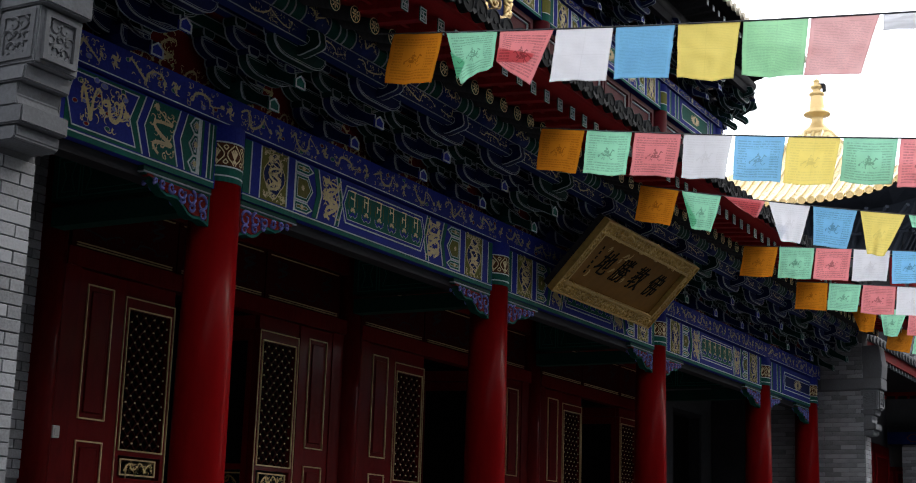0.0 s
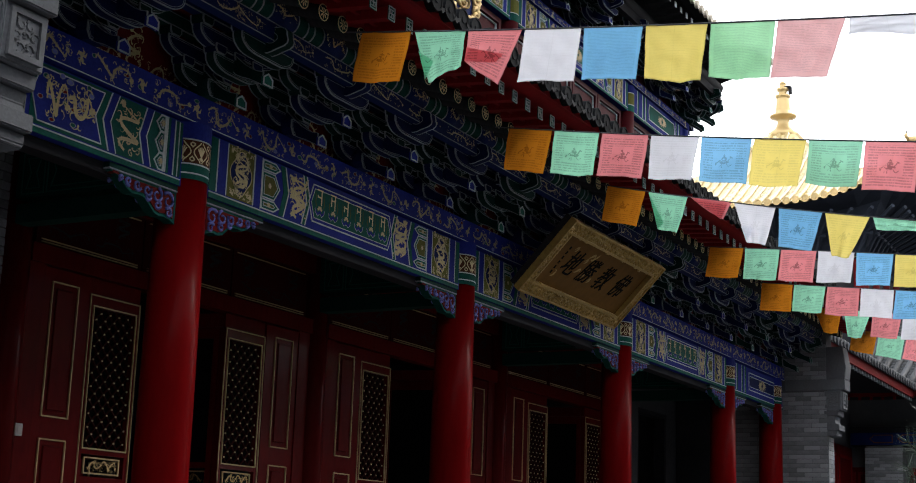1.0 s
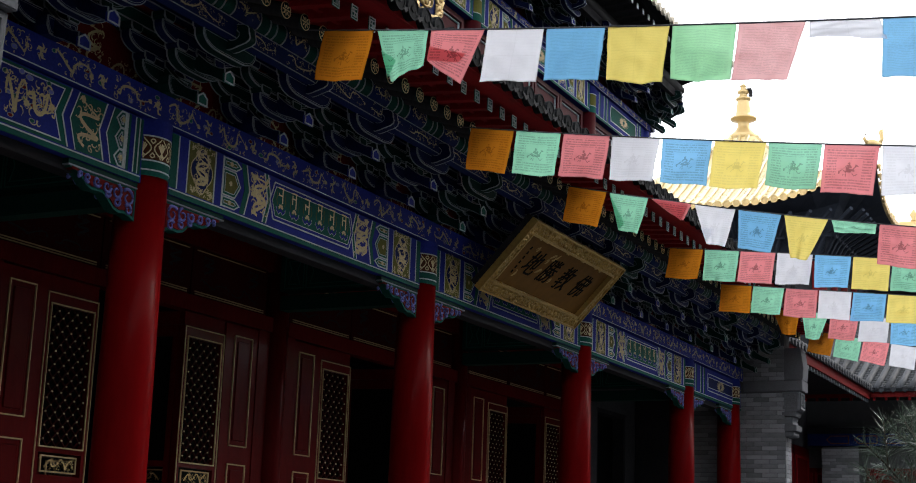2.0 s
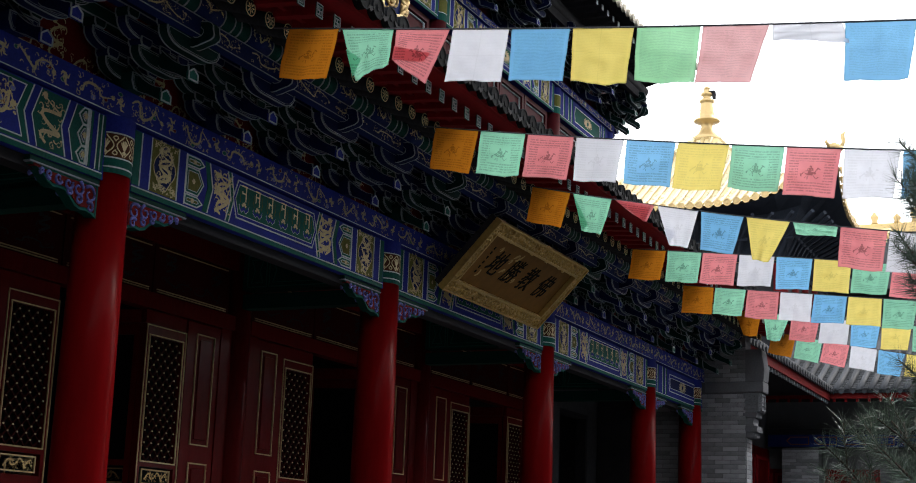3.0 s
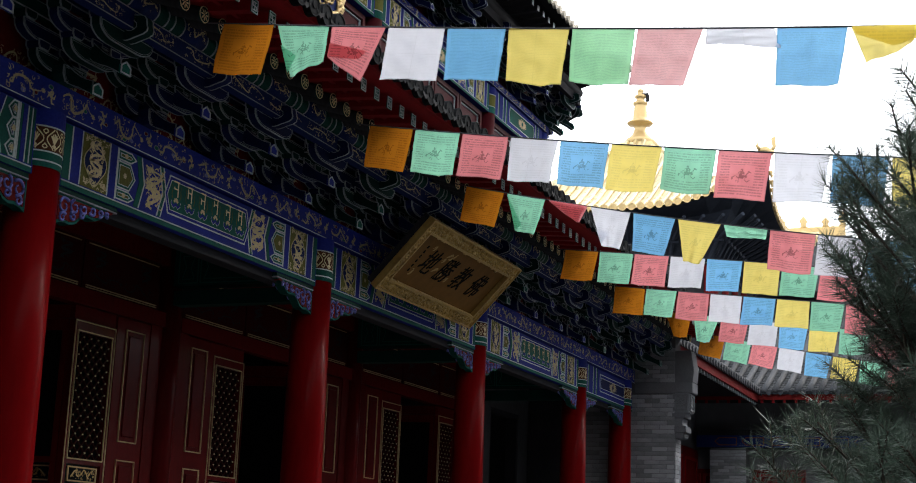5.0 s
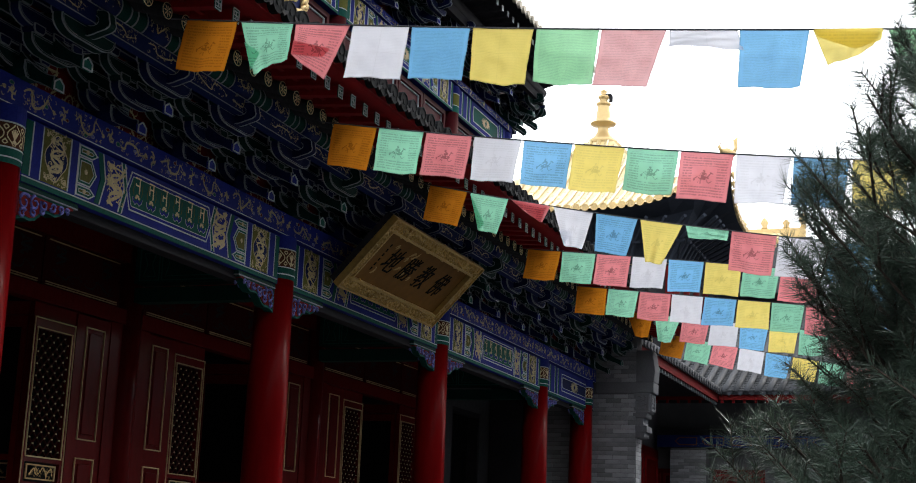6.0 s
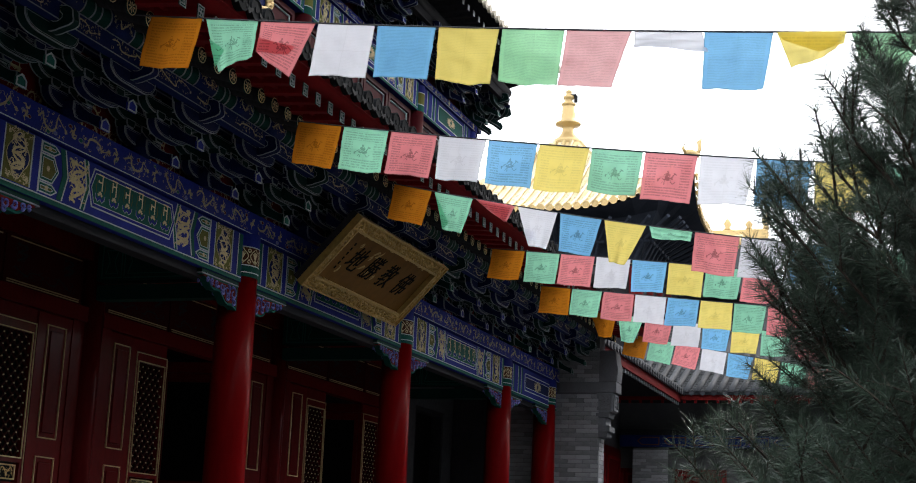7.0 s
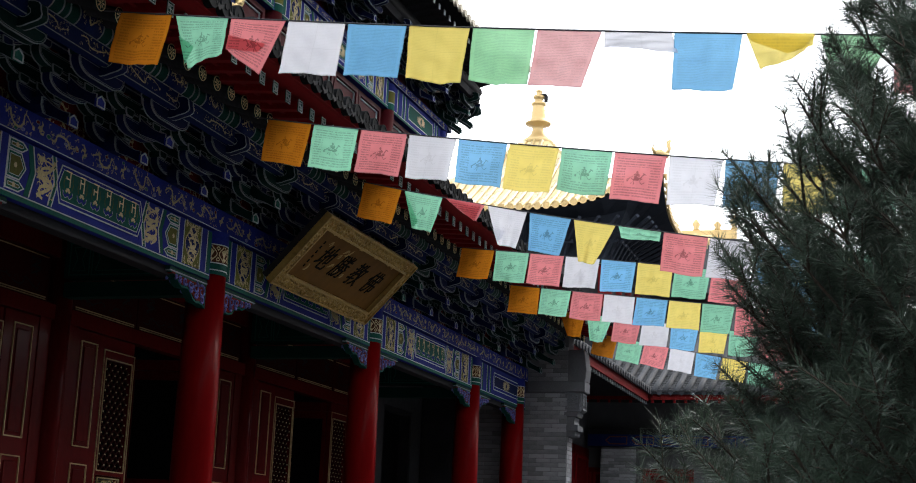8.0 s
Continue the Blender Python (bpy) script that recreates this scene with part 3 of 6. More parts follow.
        rect("line", x1 - 0.038, x1 - 0.030, 0.006)
        rect("line", x1 - 0.165, x1 - 0.155, 0.006)
    else:
        rect("blue", x0, x1, 0.002)
        a, b = x0 + 0.30 * L, x1 - 0.18 * L
        for u in (0.06, 0.16, 0.22, 0.86, 0.92):
            rect("line", x0 + u * L, x0 + u * L + 0.012, 0.005)
            rect("green", x0 + u * L + 0.012, x0 + u * L + 0.07, 0.004)
        hx = hexagon(a, b, b0 + 0.06, b1 - 0.06, 0.03)
        prism(paint["blue" if glyphs else "green"], hx, y - 0.005, y)
        ring(paint["line"], hx, 0.012, y - 0.007, y)
        if glyphs:
            hx = inset(hx, 0.05)
            prism(paint["navy"], hx, y - 0.006, y)
            ring(paint["line"], hx, 0.008, y - 0.0075, y)
        for q in range(14):
            an = q / 14 * 6.28
            cx = (a + b) / 2
            ribbon(paint["gold"], [(cx + 0.04 * math.cos(an), m + 0.03 * math.sin(an)), (cx + 0.12 * math.cos(an + 0.3), m + 0.055 * math.sin(an + 0.3)), (cx + 0.2 * math.cos(an), m + 0.085 * math.sin(an))], [0.006, 0.016, 0.004], y - 0.007, 0.002)
    names = {"letter": ("painted_sign", LINE_GOLD), "blue": ("blue_ground", BLUE), "green": ("green_ground", GREEN), "line": ("outline_work", LINE), "gold": ("gilded_ornament", GOLD), "olive": ("gold_ground", OLIVE), "navy": ("dark_ground", NAVY)}
    for k, bm in paint.items():
        if len(bm.faces):
            part(names[k][0], bm, names[k][1], parent, kind="stuff")
        else:
            bm.free()


def cloud_dots(parent, x0, x1, y, z0, z1, seed, n):
    """Small oval clouds in red, teal and violet scattered among the gilded ornament."""
    r = random.Random(seed * 7 + 3)
    dots = {"red_cloud": (B(), PANEL_RED), "teal_cloud": (B(), GREEN), "violet_cloud": (B(), LILAC)}
    rim = B()
    keys = list(dots)
    for i in range(n):
        cx, cz = x0 + (x1 - x0) * (i + r.random()) / n, r.uniform(z0, z1)
        a, c = r.uniform(0.016, 0.026), r.uniform(0.010, 0.015)
        pts = [(cx + a * math.cos(k * 0.785), cz + c * math.sin(k * 0.785)) for k in range(8)]
        prism(rim, [(cx + (px - cx) * 1.35, cz + (pz - cz) * 1.35) for px, pz in pts], y - 0.0012, y)
        prism(dots[keys[i % 3]][0], pts, y - 0.002, y)
    part("cloud_rim", rim, DIM_LINE, parent, kind="stuff")
    for k, (bm, m) in dots.items():
        part(k, bm, m, parent, kind="stuff")


def thin_beam_paint(parent, x0, x1, y, z0, z1, seed):
    gold, line = B(), B()
    n = max(2, round((x1 - x0) / 0.62))
    w = (x1 - x0) / n
    for i in range(n):
        a = x0 + i * w
        dragon(gold, a + 0.02, a + w * 0.74, z0 + 0.02, z1 - 0.015, y, seed + i)
        r = random.Random(seed + i)
        for k in range(6):   # a small cloud tuft between two ornaments
            an = k
            cx, cz = a + w * 0.87, (z0 + z1) / 2 + r.uniform(-0.03, 0.03)
            ribbon(gold, [(cx, cz), (cx + 0.03 * math.cos(an), cz + 0.03 * math.sin(an)), (cx + 0.05 * math.cos(an + 0.6), cz + 0.05 * math.sin(an + 0.6))], [0.01, 0.009, 0.002], y)
    box(line, x0, x1, y - 0.005, y, z0, z0 + 0.006)
    cloud_dots(parent, x0 + 0.04, x1 - 0.04, y, z0 + 0.03, z1 - 0.03, seed, round((x1 - x0) / 0.16))
    part("gilded_ornament", gold, SHADED_GOLD, parent)
    part("outline", line, LINE, parent)


BEAM_Y = 6.10
spans = [(5.29, COLS[0], "end_left"), (COLS[0], COLS[1], "hall"), (COLS[1], COLS[2], "hall"), (COLS[2], COLS[3], "hall"), (COLS[3], 22.44, "end_right")]
for x0, x1, k in spans:
    b = thing("painted_beam", "blue and green painted lintel beam with gilded ornament between two columns", "beam", "painted beams of the hall front", (0, 0, 0))
    part("body", box(B(), x0 + 0.001, x1 - 0.001, BEAM_Y, 6.32, 3.84, 4.285), BLUE, b)
    part("lower_board", box(B(), x0 + 0.14, x1 - 0.14, 6.16, 6.29, 3.765, 3.838), TIMBER, b, "dark timber board under the beam")
    c = 0.135 if k != "end_left" else 0.0
    if k == "end_left":
        cloud_dots(b, 6.08, 6.55, BEAM_Y - 0.005, 3.93, 4.25, 9, 16)
    painted_face(b, x0 + (0.16 if x0 > 6 else 0.72), x1 - (0.16 if x1 < 22.3 else 0), BEAM_Y, 3.84, 4.285, k)
plate = thing("plate_beam", "narrow blue plate beam with a row of gilded ornament", "beam")
part("body", box(B(), 5.29, 22.44, 6.06, 6.34, 4.30, 4.50), BLUE, plate)
for i, (x0, x1, k) in enumerate(spans):
    thin_beam_paint(plate, x0, x1, 6.06, 4.30, 4.50, 500 + 20 * i)

# ---- carved brackets under the beams, on both sides of each column ----
def carved_brace():
    """A carved corner board; its origin is at the column, under the beam, and it reaches out along +x."""
    c = thing("carved_brace", "carved corner brace with violet scrolls on a red ground", "brace", "carved braces at the columns", (0, 0, 0))
    out = [(0.0, 0.0), (0.0, -0.225)]
    for i in range(1, 13):
        t = i / 12
        out.append((0.66 * t, -0.215 * (1 - t) ** 1.1 - 0.03 + 0.022 * math.sin(t * 5 * math.pi) + (0.0 if t < 1 else 0.02)))
    out.append((0.66, 0.0))
    part("board", prism(B(), out, -0.035, 0.035), GREEN, c)
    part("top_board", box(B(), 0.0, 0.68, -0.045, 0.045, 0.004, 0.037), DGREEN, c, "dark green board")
    part("pale_edge", box(B(), 0.0, 0.68, -0.048, 0.048, -0.006, 0.004), DIM_LINE, c)
    ins = inset(out, 0.022)
    part("red_ground", prism(B(), ins, -0.041, 0.041), PANEL_RED, c)
    bm = B()
    r = random.Random(3)
    for s in (-1, 1):
        for cx, cz, rad in ((0.085, -0.085, 0.062), (0.075, -0.165, 0.038), (0.20, -0.07, 0.052), (0.19, -0.135, 0.034), (0.30, -0.06, 0.042), (0.29, -0.105, 0.025), (0.40, -0.05, 0.036), (0.49, -0.045, 0.030), (0.56, -0.04, 0.022)):
            pts = []
            for i in range(15):
                th = i / 14 * 6.8 + cx * 9
                rr = rad * (1 - i / 20)
                pts.append((cx + rr * math.cos(th), s * 0.045, cz + rr * math.sin(th)))
            tube(bm, pts, [0.0125 - 0.0005 * i for i in range(15)], 5)
    part("carved_scrollwork", bm, LILAC, c, "violet blue carved scrolls", smooth=True, kind="stuff")
    bm = B()
    ring(bm, out, 0.012, -0.0385, 0.0385)
    part("edge", bm, GREEN, c)
    return c


brace0 = carved_brace()
first = True
for x in COLS:
    for s in (1, -1):
        if x > 22 and s > 0:
            continue
        m = pose(x + s * 0.155, 6.155, 3.80, 0, 0, 0 if s > 0 else 180)
        if first:
            brace0.matrix_basis = m
            first = False
        else:
            copy_thing(brace0, m)

# ---- plaque ----
def plaque():
    """Local x along the board, z up the board, -y outwards."""
    p = thing("name_plaque", "tilted gilded name plaque with a carved relief frame and black characters", "plaque", at=(0, 0, 0))
    W, H = 2.50, 0.88
    part("backing", box(B(), -W / 2 + 0.01, W / 2 - 0.01, 0.0, 0.07, 0.01, H - 0.01), TIMBER, p)
    fr = B()
    fw = 0.145
    outer = [(-W / 2, 0), (W / 2, 0), (W / 2, H), (-W / 2, H)]
    ring(fr, outer, fw, -0.05, 0.0)
    part("frame", fr, PLAQUE_GOLD, p, "carved gilded frame")
    lip = B()
    ring(lip, outer, 0.016, -0.072, -0.05)
    ring(lip, inset(outer, fw - 0.02), 0.024, -0.066, -0.05)
    part("frame_lip", lip, PLAQUE_GOLD, p)
    part("field", box(B(), -W / 2 + fw, W / 2 - fw, -0.012, 0.0, fw, H - fw), PLAQUE_FIELD, p, "bronze brown field with faint cloud marks")
    # relief scrolls on the frame
    bm = B()
    r = random.Random(11)
    def curl(cx, cz):
        rad, ph, d = r.uniform(0.03, 0.062), r.uniform(0, 6.28), r.choice((-1, 1))
        pts = [(cx + rad * (1 - i / 14) * math.cos(ph + d * i * 0.5), -0.053, cz + rad * (1 - i / 14) * math.sin(ph + d * i * 0.5)) for i in range(12)]
        tube(bm, pts, [0.014 - 0.0007 * i for i in range(12)], 5)
    for i in range(58):
        x = -W / 2 + 0.06 + (W - 0.12) * i / 57
        for z in (0.052, 0.098, H - 0.052, H - 0.098):
            curl(x + r.uniform(-0.012, 0.012), z + r.uniform(-0.015, 0.015))
    for i in range(12):
        z = fw + (H - 2 * fw) * (i + 0.5) / 12
        for x in (-W / 2 + 0.052, -W / 2 + 0.098, W / 2 - 0.052, W / 2 - 0.098):
            curl(x, z + r.uniform(-0.012, 0.012))
    part("relief", bm, PLAQUE_GOLD, p, "gilded relief scrolls", smooth=True)
    wisps = B()
    for k in range(9):
        cx, cz, a = r.uniform(-0.95, 0.95), r.uniform(0.24, 0.62), r.uniform(-0.6, 0.6)
        pts = [(cx + 0.03 * i * math.cos(a + 0.25 * i * (-1) ** k), cz + 0.02 * i * math.sin(a + 0.5 * i)) for i in range(6)]
        ribbon(wisps, pts, [0.004, 0.012, 0.018, 0.014, 0.008, 0.002], -0.012, 0.002)
    part("cloud_marking", wisps, PLAQUE_GOLD, p, kind="stuff")
    # four characters, read from the right
    for ch, x in (("地", -0.62), ("勝", -0.19), ("教", 0.23), ("佛", 0.68)):
        cu = bpy.data.curves.new("character", "FONT")
        cu.body, cu.size, cu.extrude, cu.offset = ch, 0.335, 0.004, 0.0
        cu.align_x, cu.align_y, cu.shear = "CENTER", "CENTER", 0.32
        ob = new("temporary", cu)
        me = bpy.data.meshes.new_from_object(ob.evaluated_get(bpy.context.evaluated_depsgraph_get()))
        bpy.data.objects.remove(ob)
        bpy.data.curves.remove(cu)
        me.transform(Matrix.Translation((x, -0.0145, H / 2)) @ pose(0, 0, 0, 90, 0, 0) @ Matrix.Diagonal((0.88, 0.98, 1, 1)))
        me.materials.append(INK)
        o = new("character", me)
        o.parent = p
    bars = B()
    for i in range(6):
        box(bars, -0.86, -0.835, -0.016, -0.010, 0.28 + 0.06 * i, 0.315 + 0.06 * i)
    part("small_writing", bars, INK, p, kind="stuff")
    for x in (-0.8, 0.8):
        part("hook", box(B(), x - 0.03, x + 0.03, 0.065, 0.30, 0.03, 0.06), TIMBER, p, "iron hook to the beam")
        part("stay", tube(B(), [(x, 0.06, H - 0.08), (x, 0.62, H + 0.12)], 0.012, 6), TIMBER, p, "iron stay to the brackets")
    dy, dz = 5.37 - 5.97, 4.655 - 4.015
    p.matrix_basis = pose(13.60, 5.965, 4.025, math.degrees(math.atan2(-dy, dz)), 0, 0)
    return p


plaque()

# ---- bracket sets under the eaves ----
# LINE made darker for the nose ends, with the eaves' shade in its colour
NOSE_LINE = mat("shaded_white_paint", (0.36, 0.40, 0.42), 0.6, var=0.3, spec=0.1)


def arm_profile(half, h):
    """A bracket arm seen from the front: flat top, ends rounded up from below."""
    run = min(0.17, half * 0.7)
    pts = [(-half, h), (-half, h * 0.80)]
    for i in range(1, 6):
        a = i / 6 * math.pi / 2
        pts.append((-half + run * (1 - math.cos(a)), h * 0.80 * (1 - math.sin(a))))
    pts += [(-half + run, 0.0), (half - run, 0.0)]
    for i in range(5, 0, -1):
        a = i / 6 * math.pi / 2
        pts.append((half - run * (1 - math.cos(a)), h * 0.80 * (1 - math.sin(a))))
    pts += [(half, h * 0.80), (half, h)]
    return pts


def edge_lines(pts, a, b, w, axis="y", inner=True):
    """Painted lines along both edges of a drawn-out shape: a thin strip that wraps each corner and a finer line inside it."""
    bm = B()
    out = inset(pts, -0.0015)
    ring(bm, out, w, a - 0.002, a + 0.010, axis)
    ring(bm, out, w, b - 0.010, b + 0.002, axis)
    if inner:
        ring(bm, inset(pts, 2.1 * w), 0.5 * w, a - 0.0015, a + 0.004, axis)
        ring(bm, inset(pts, 2.1 * w), 0.5 * w, b - 0.004, b + 0.0015, axis)
    return bm


def bracket_set(fill, fill2, nose):
    """Origin on the plate beam, over the column line; the steps come forward along -y."""
    c = thing("bracket_set", "stepped painted bracket set with pale outlines under the eaves", "bracket", "bracket sets under the eaves", (0, 0, 0))
    base = [(-0.10, 0.11), (0.10, 0.11), (0.10, 0.05), (0.07, 0.0), (-0.07, 0.0), (-0.10, 0.05)]
    bb = part("base_block", prism(B(), base, -0.22, 0.02), fill, c)
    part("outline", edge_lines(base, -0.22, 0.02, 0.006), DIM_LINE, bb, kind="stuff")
    tiers = [(-0.08, 0.07, 0.27, 0.11), (-0.08, 0.23, 0.43, 0.11), (-0.34, 0.12, 0.26, 0.11), (-0.34, 0.27, 0.42, 0.11), (-0.59, 0.215, 0.30, 0.12)]
    for k, (y, z, half, h) in enumerate(tiers):
        m = fill if k % 2 == 0 else fill2
        pr = [(px, pz + z) for px, pz in arm_profile(half, h)]
        a = part("arm", prism(B(), pr, y - 0.04, y + 0.04), m, c)
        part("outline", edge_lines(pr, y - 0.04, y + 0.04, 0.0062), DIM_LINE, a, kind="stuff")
        for s in (-1, 0, 1):
            x = s * (half - 0.052)
            zb = z + h
            bp = [(x - 0.056, zb + 0.060), (x + 0.056, zb + 0.060), (x + 0.056, zb + 0.026), (x + 0.040, zb + 0.002), (x - 0.040, zb + 0.002), (x - 0.056, zb + 0.026)]
            blk = part("block", prism(B(), bp, y - 0.056, y + 0.056), fill2 if m is fill else fill, c)
            part("outline", edge_lines(bp, y - 0.056, y + 0.056, 0.006, inner=False), DIM_LINE, blk, kind="stuff")
    # forward arms with drooping noses
    for k, (tip_y, tip_z, zr) in enumerate(((-0.42, -0.055, 0.14), (-0.63, 0.075, 0.26))):
        side = [(tip_y + 0.40, zr - 0.05), (tip_y + 0.40, zr + 0.075), (tip_y + 0.30, zr + 0.07)]
        for i in range(1, 7):   # the back runs down to the tip in a slow curve
            t = i / 6
            side.append((tip_y + 0.30 * (1 - t), (zr + 0.07) * (1 - t) ** 1.6 + (tip_z + 0.05) * (1 - (1 - t) ** 1.6)))
        side.append((tip_y, tip_z - 0.045))
        for i in range(1, 6):
            t = i / 6
            side.append((tip_y + 0.34 * t, tip_z - 0.045 + (zr - tip_z + 0.03) * t ** 1.9 + 0.03 * math.sin(math.pi * min(1, 1.6 * t))))
        n = part("nose_arm", prism(B(), side, -0.044, 0.044, "x"), fill, c)
        part("outline", edge_lines(side, -0.044, 0.044, 0.005, "x", False), DIM_LINE, n, kind="stuff")
        face = [(-0.056, tip_z - 0.045), (0.056, tip_z - 0.045), (0.056, tip_z + 0.012), (0.0, tip_z + 0.048), (-0.056, tip_z + 0.012)]
        nf = part("nose_end", prism(B(), face, tip_y - 0.012, tip_y + 0.004), nose, c, "nose end with a pale outline")
        part("outline", ring(B(), face, 0.010, tip_y - 0.017, tip_y - 0.010), NOSE_LINE, nf)
    tail = [(0.10, 0.36), (0.10, 0.46), (-0.60, 0.46), (-0.60, 0.38), (-0.52, 0.34)]
    t = part("top_arm", prism(B(), tail, -0.034, 0.034, "x"), fill2, c)
    part("outline", edge_lines(tail, -0.034, 0.034, 0.006, "x", False), DIM_LINE, t, kind="stuff")
    # the rolled cloud head at the outer end: a lobed outline and a spiral on both cheeks
    head = []
    for i in range(26):
        q = 2 * math.pi * i / 26
        lobe = 1 + 0.07 * math.cos(5 * q + 0.6)
        head.append((-0.665 + 0.150 * lobe * math.cos(q), 0.350 + 0.088 * lobe * math.sin(q)))
    hd = part("cloud_head", prism(B(), head, -0.040, 0.040, "x"), fill, c, "rolled cloud-shaped end")
    part("outline", edge_lines(head, -0.040, 0.040, 0.0045, "x", False), DIM_LINE, hd, kind="stuff")
    sp = B()
    for sx in (-0.041, 0.041):
        tube(sp, [(sx, -0.665 + (0.085 - 0.006 * i) * math.cos(1 + 0.55 * i), 0.350 + (0.055 - 0.004 * i) * math.sin(1 + 0.55 * i)) for i in range(12)], 0.0028, 4)
    part("spiral", sp, DIM_LINE, hd, kind="stuff")
    return c


XSETS = []
for a, b, n in ((5.20, COLS[0] + 0.03, 2), (COLS[0] + 0.03, COLS[1] + 0.03, 4), (COLS[1] + 0.03, COLS[2] + 0.03, 4), (COLS[2] + 0.03, COLS[3] + 0.03, 4), (COLS[3] + 0.03, 22.15, 2)):
    XSETS += [a + (b - a) * i / n for i in range(n)]
XSETS = XSETS[1:] + [22.15]
# darker copies of NAVY and DGREEN: shade under the eaves put into the colour
SET_BLUE = mat("shaded_blue_paint", (0.007, 0.012, 0.055), 0.6, var=0.4, grain=60, spec=0.06)
SET_GREEN = mat("shaded_green_paint", (0.006, 0.027, 0.024), 0.6, var=0.4, grain=60, spec=0.06)
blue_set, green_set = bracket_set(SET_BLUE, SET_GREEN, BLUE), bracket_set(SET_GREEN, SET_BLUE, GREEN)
used = {0: False, 1: False}
for x in XSETS:
    g = 1 if min(abs(x - c - 0.03) for c in COLS) < 0.06 else 0
    src = green_set if g else blue_set
    m = pose(x, 6.20, 4.50)
    if used[g]:
        copy_thing(src, m)
    else:
        src.matrix_basis = m
        used[g] = True

# red boards with a gilded figure of scrolls between the sets
def infill_board(x, w):
    c = thing("infill_board", "red painted board with gilded scrollwork between bracket sets", "board", "red boards between brackets", (x, 6.23, 4.502))
    out = [(-w, 0.0), (w, 0.0), (w - 0.02, 0.12), (w - 0.12, 0.22), (w - 0.17, 0.36), (0.10, 0.43), (-0.10, 0.43), (-w + 0.17, 0.36), (-w + 0.12, 0.22), (-w + 0.02, 0.12)]
    part("board", prism(B(), out, 0.0, 0.03), PANEL_RED, c)
    part("edge", ring(B(), out, 0.035, -0.008, 0.0), DGREEN, c)
    bm = B()
    dragon(bm, -0.10, 0.10, 0.06, 0.36, -0.001, 900 + int(x * 10), True)
    dragon(bm, -w + 0.12, -0.12, 0.03, 0.16, -0.001, 950 + int(x * 10))
    dragon(bm, 0.12, w - 0.12, 0.03, 0.16, -0.001, 990 + int(x * 10))
    part("scrollwork", bm, GOLD, c)


for a, b in zip(XSETS, XSETS[1:]):
    infill_board((a + b) / 2, (b - a) / 2 - 0.03)
solid("bracket_wall", box(B(), 5.29, 22.44, 6.265, 6.33, 4.502, 5.45), PANEL_RED, "dark red boarding behind the bracket sets", "wall", "structure")
# long ties that run from set to set on each step, and the sloping boards over them
for y, z, col in ((6.12, 4.902, DGREEN), (5.86, 4.945, NAVY)):
    ti = thing("bracket_tie", "long dark painted tie running over the bracket arms", "beam", "ties of the bracket sets")
    part("bar", box(B(), 5.29, 22.44, y - 0.04, y + 0.04, z, z + 0.10), col, ti)
    part("outline", box(box(B(), 5.29, 22.44, y - 0.043, y - 0.036, z - 0.002, z + 0.007), 5.29, 22.44, y - 0.042, y - 0.036, z + 0.088, z + 0.094), DIM_LINE, ti, kind="stuff")
solid("bracket_ceiling", prism(prism(B(), [(5.59, 5.01), (5.82, 5.045), (5.82, 5.065), (5.59, 5.03)], 5.29, 22.44, "x"), [(5.90, 5.045), (6.264, 5.00), (6.264, 5.02), (5.90, 5.065)], 5.29, 22.44, "x"), PANEL_RED, "dark red boards over the bracket ties", "soffit", "structure")

# outer purlin and its board, carried by the sets
pur = thing("eave_purlin", "round blue and green eave purlin with gilded scroll bands", "beam")
part("board", box(B(), 4.9, 22.9, 5.50, 5.58, 4.83, 4.965), NAVY, pur)
bm = B()
tube(bm, [(4.9, 5.54, 5.045), (22.9, 5.54, 5.045)], 0.085, 20)
part("purlin", bm, DGREEN, pur, smooth=True)
bands, golds, lines = B(), B(), B()
x = 5.0
k = 0
while x < 22.6:
    tube(bands, [(x, 5.54, 5.045), (x + 0.30, 5.54, 5.045)], 0.088, 20)
    for dx in (0.0, 0.30, 0.42, 0.50):
        tube(lines, [(x + dx, 5.54, 5.045), (x + dx + 0.012, 5.54, 5.045)], 0.0905, 20)
    dragon(golds, x + 0.02, x + 0.29, 4.985, 5.095, 5.451, 700 + k)
    dragon(golds, x + 0.05, x + 0.6, 4.85, 4.95, 5.498, 760 + k)
    x += 0.62
    k += 1
for z in (4.832, 4.955):
    box(lines, 4.9, 22.9, 5.496, 5.50, z, z + 0.007)
part("blue_banding", bands, NAVY, pur, smooth=True, kind="stuff")
part("gilded_ornament", golds, SHADED_GOLD, pur)
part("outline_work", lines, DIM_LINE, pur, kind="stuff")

# ---- rafters, soffit and eave edge ----
SL = 0.30
soffit = B()
prism(soffit, [(5.10, 5.115), (6.45, 5.115 + 1.35 * SL), (6.45, 5.145 + 1.35 * SL), (5.10, 5.145)], 4.6, 23.1, "x")
prism(soffit, [(4.70, 5.135), (5.10, 5.165), (5.10, 5.195), (4.70, 5.165)], 4.6, 23.1, "x")
solid("eave_soffit", soffit, EAVE_RED, "dark red boarded soffit under the lower eaves", "soffit", "structure")
fascia = B()
box(fascia, 4.6, 23.1, 4.665, 4.70, 5.135, 5.205)
box(fascia, 4.6, 23.1, 5.06, 5.095, 5.09, 5.16)
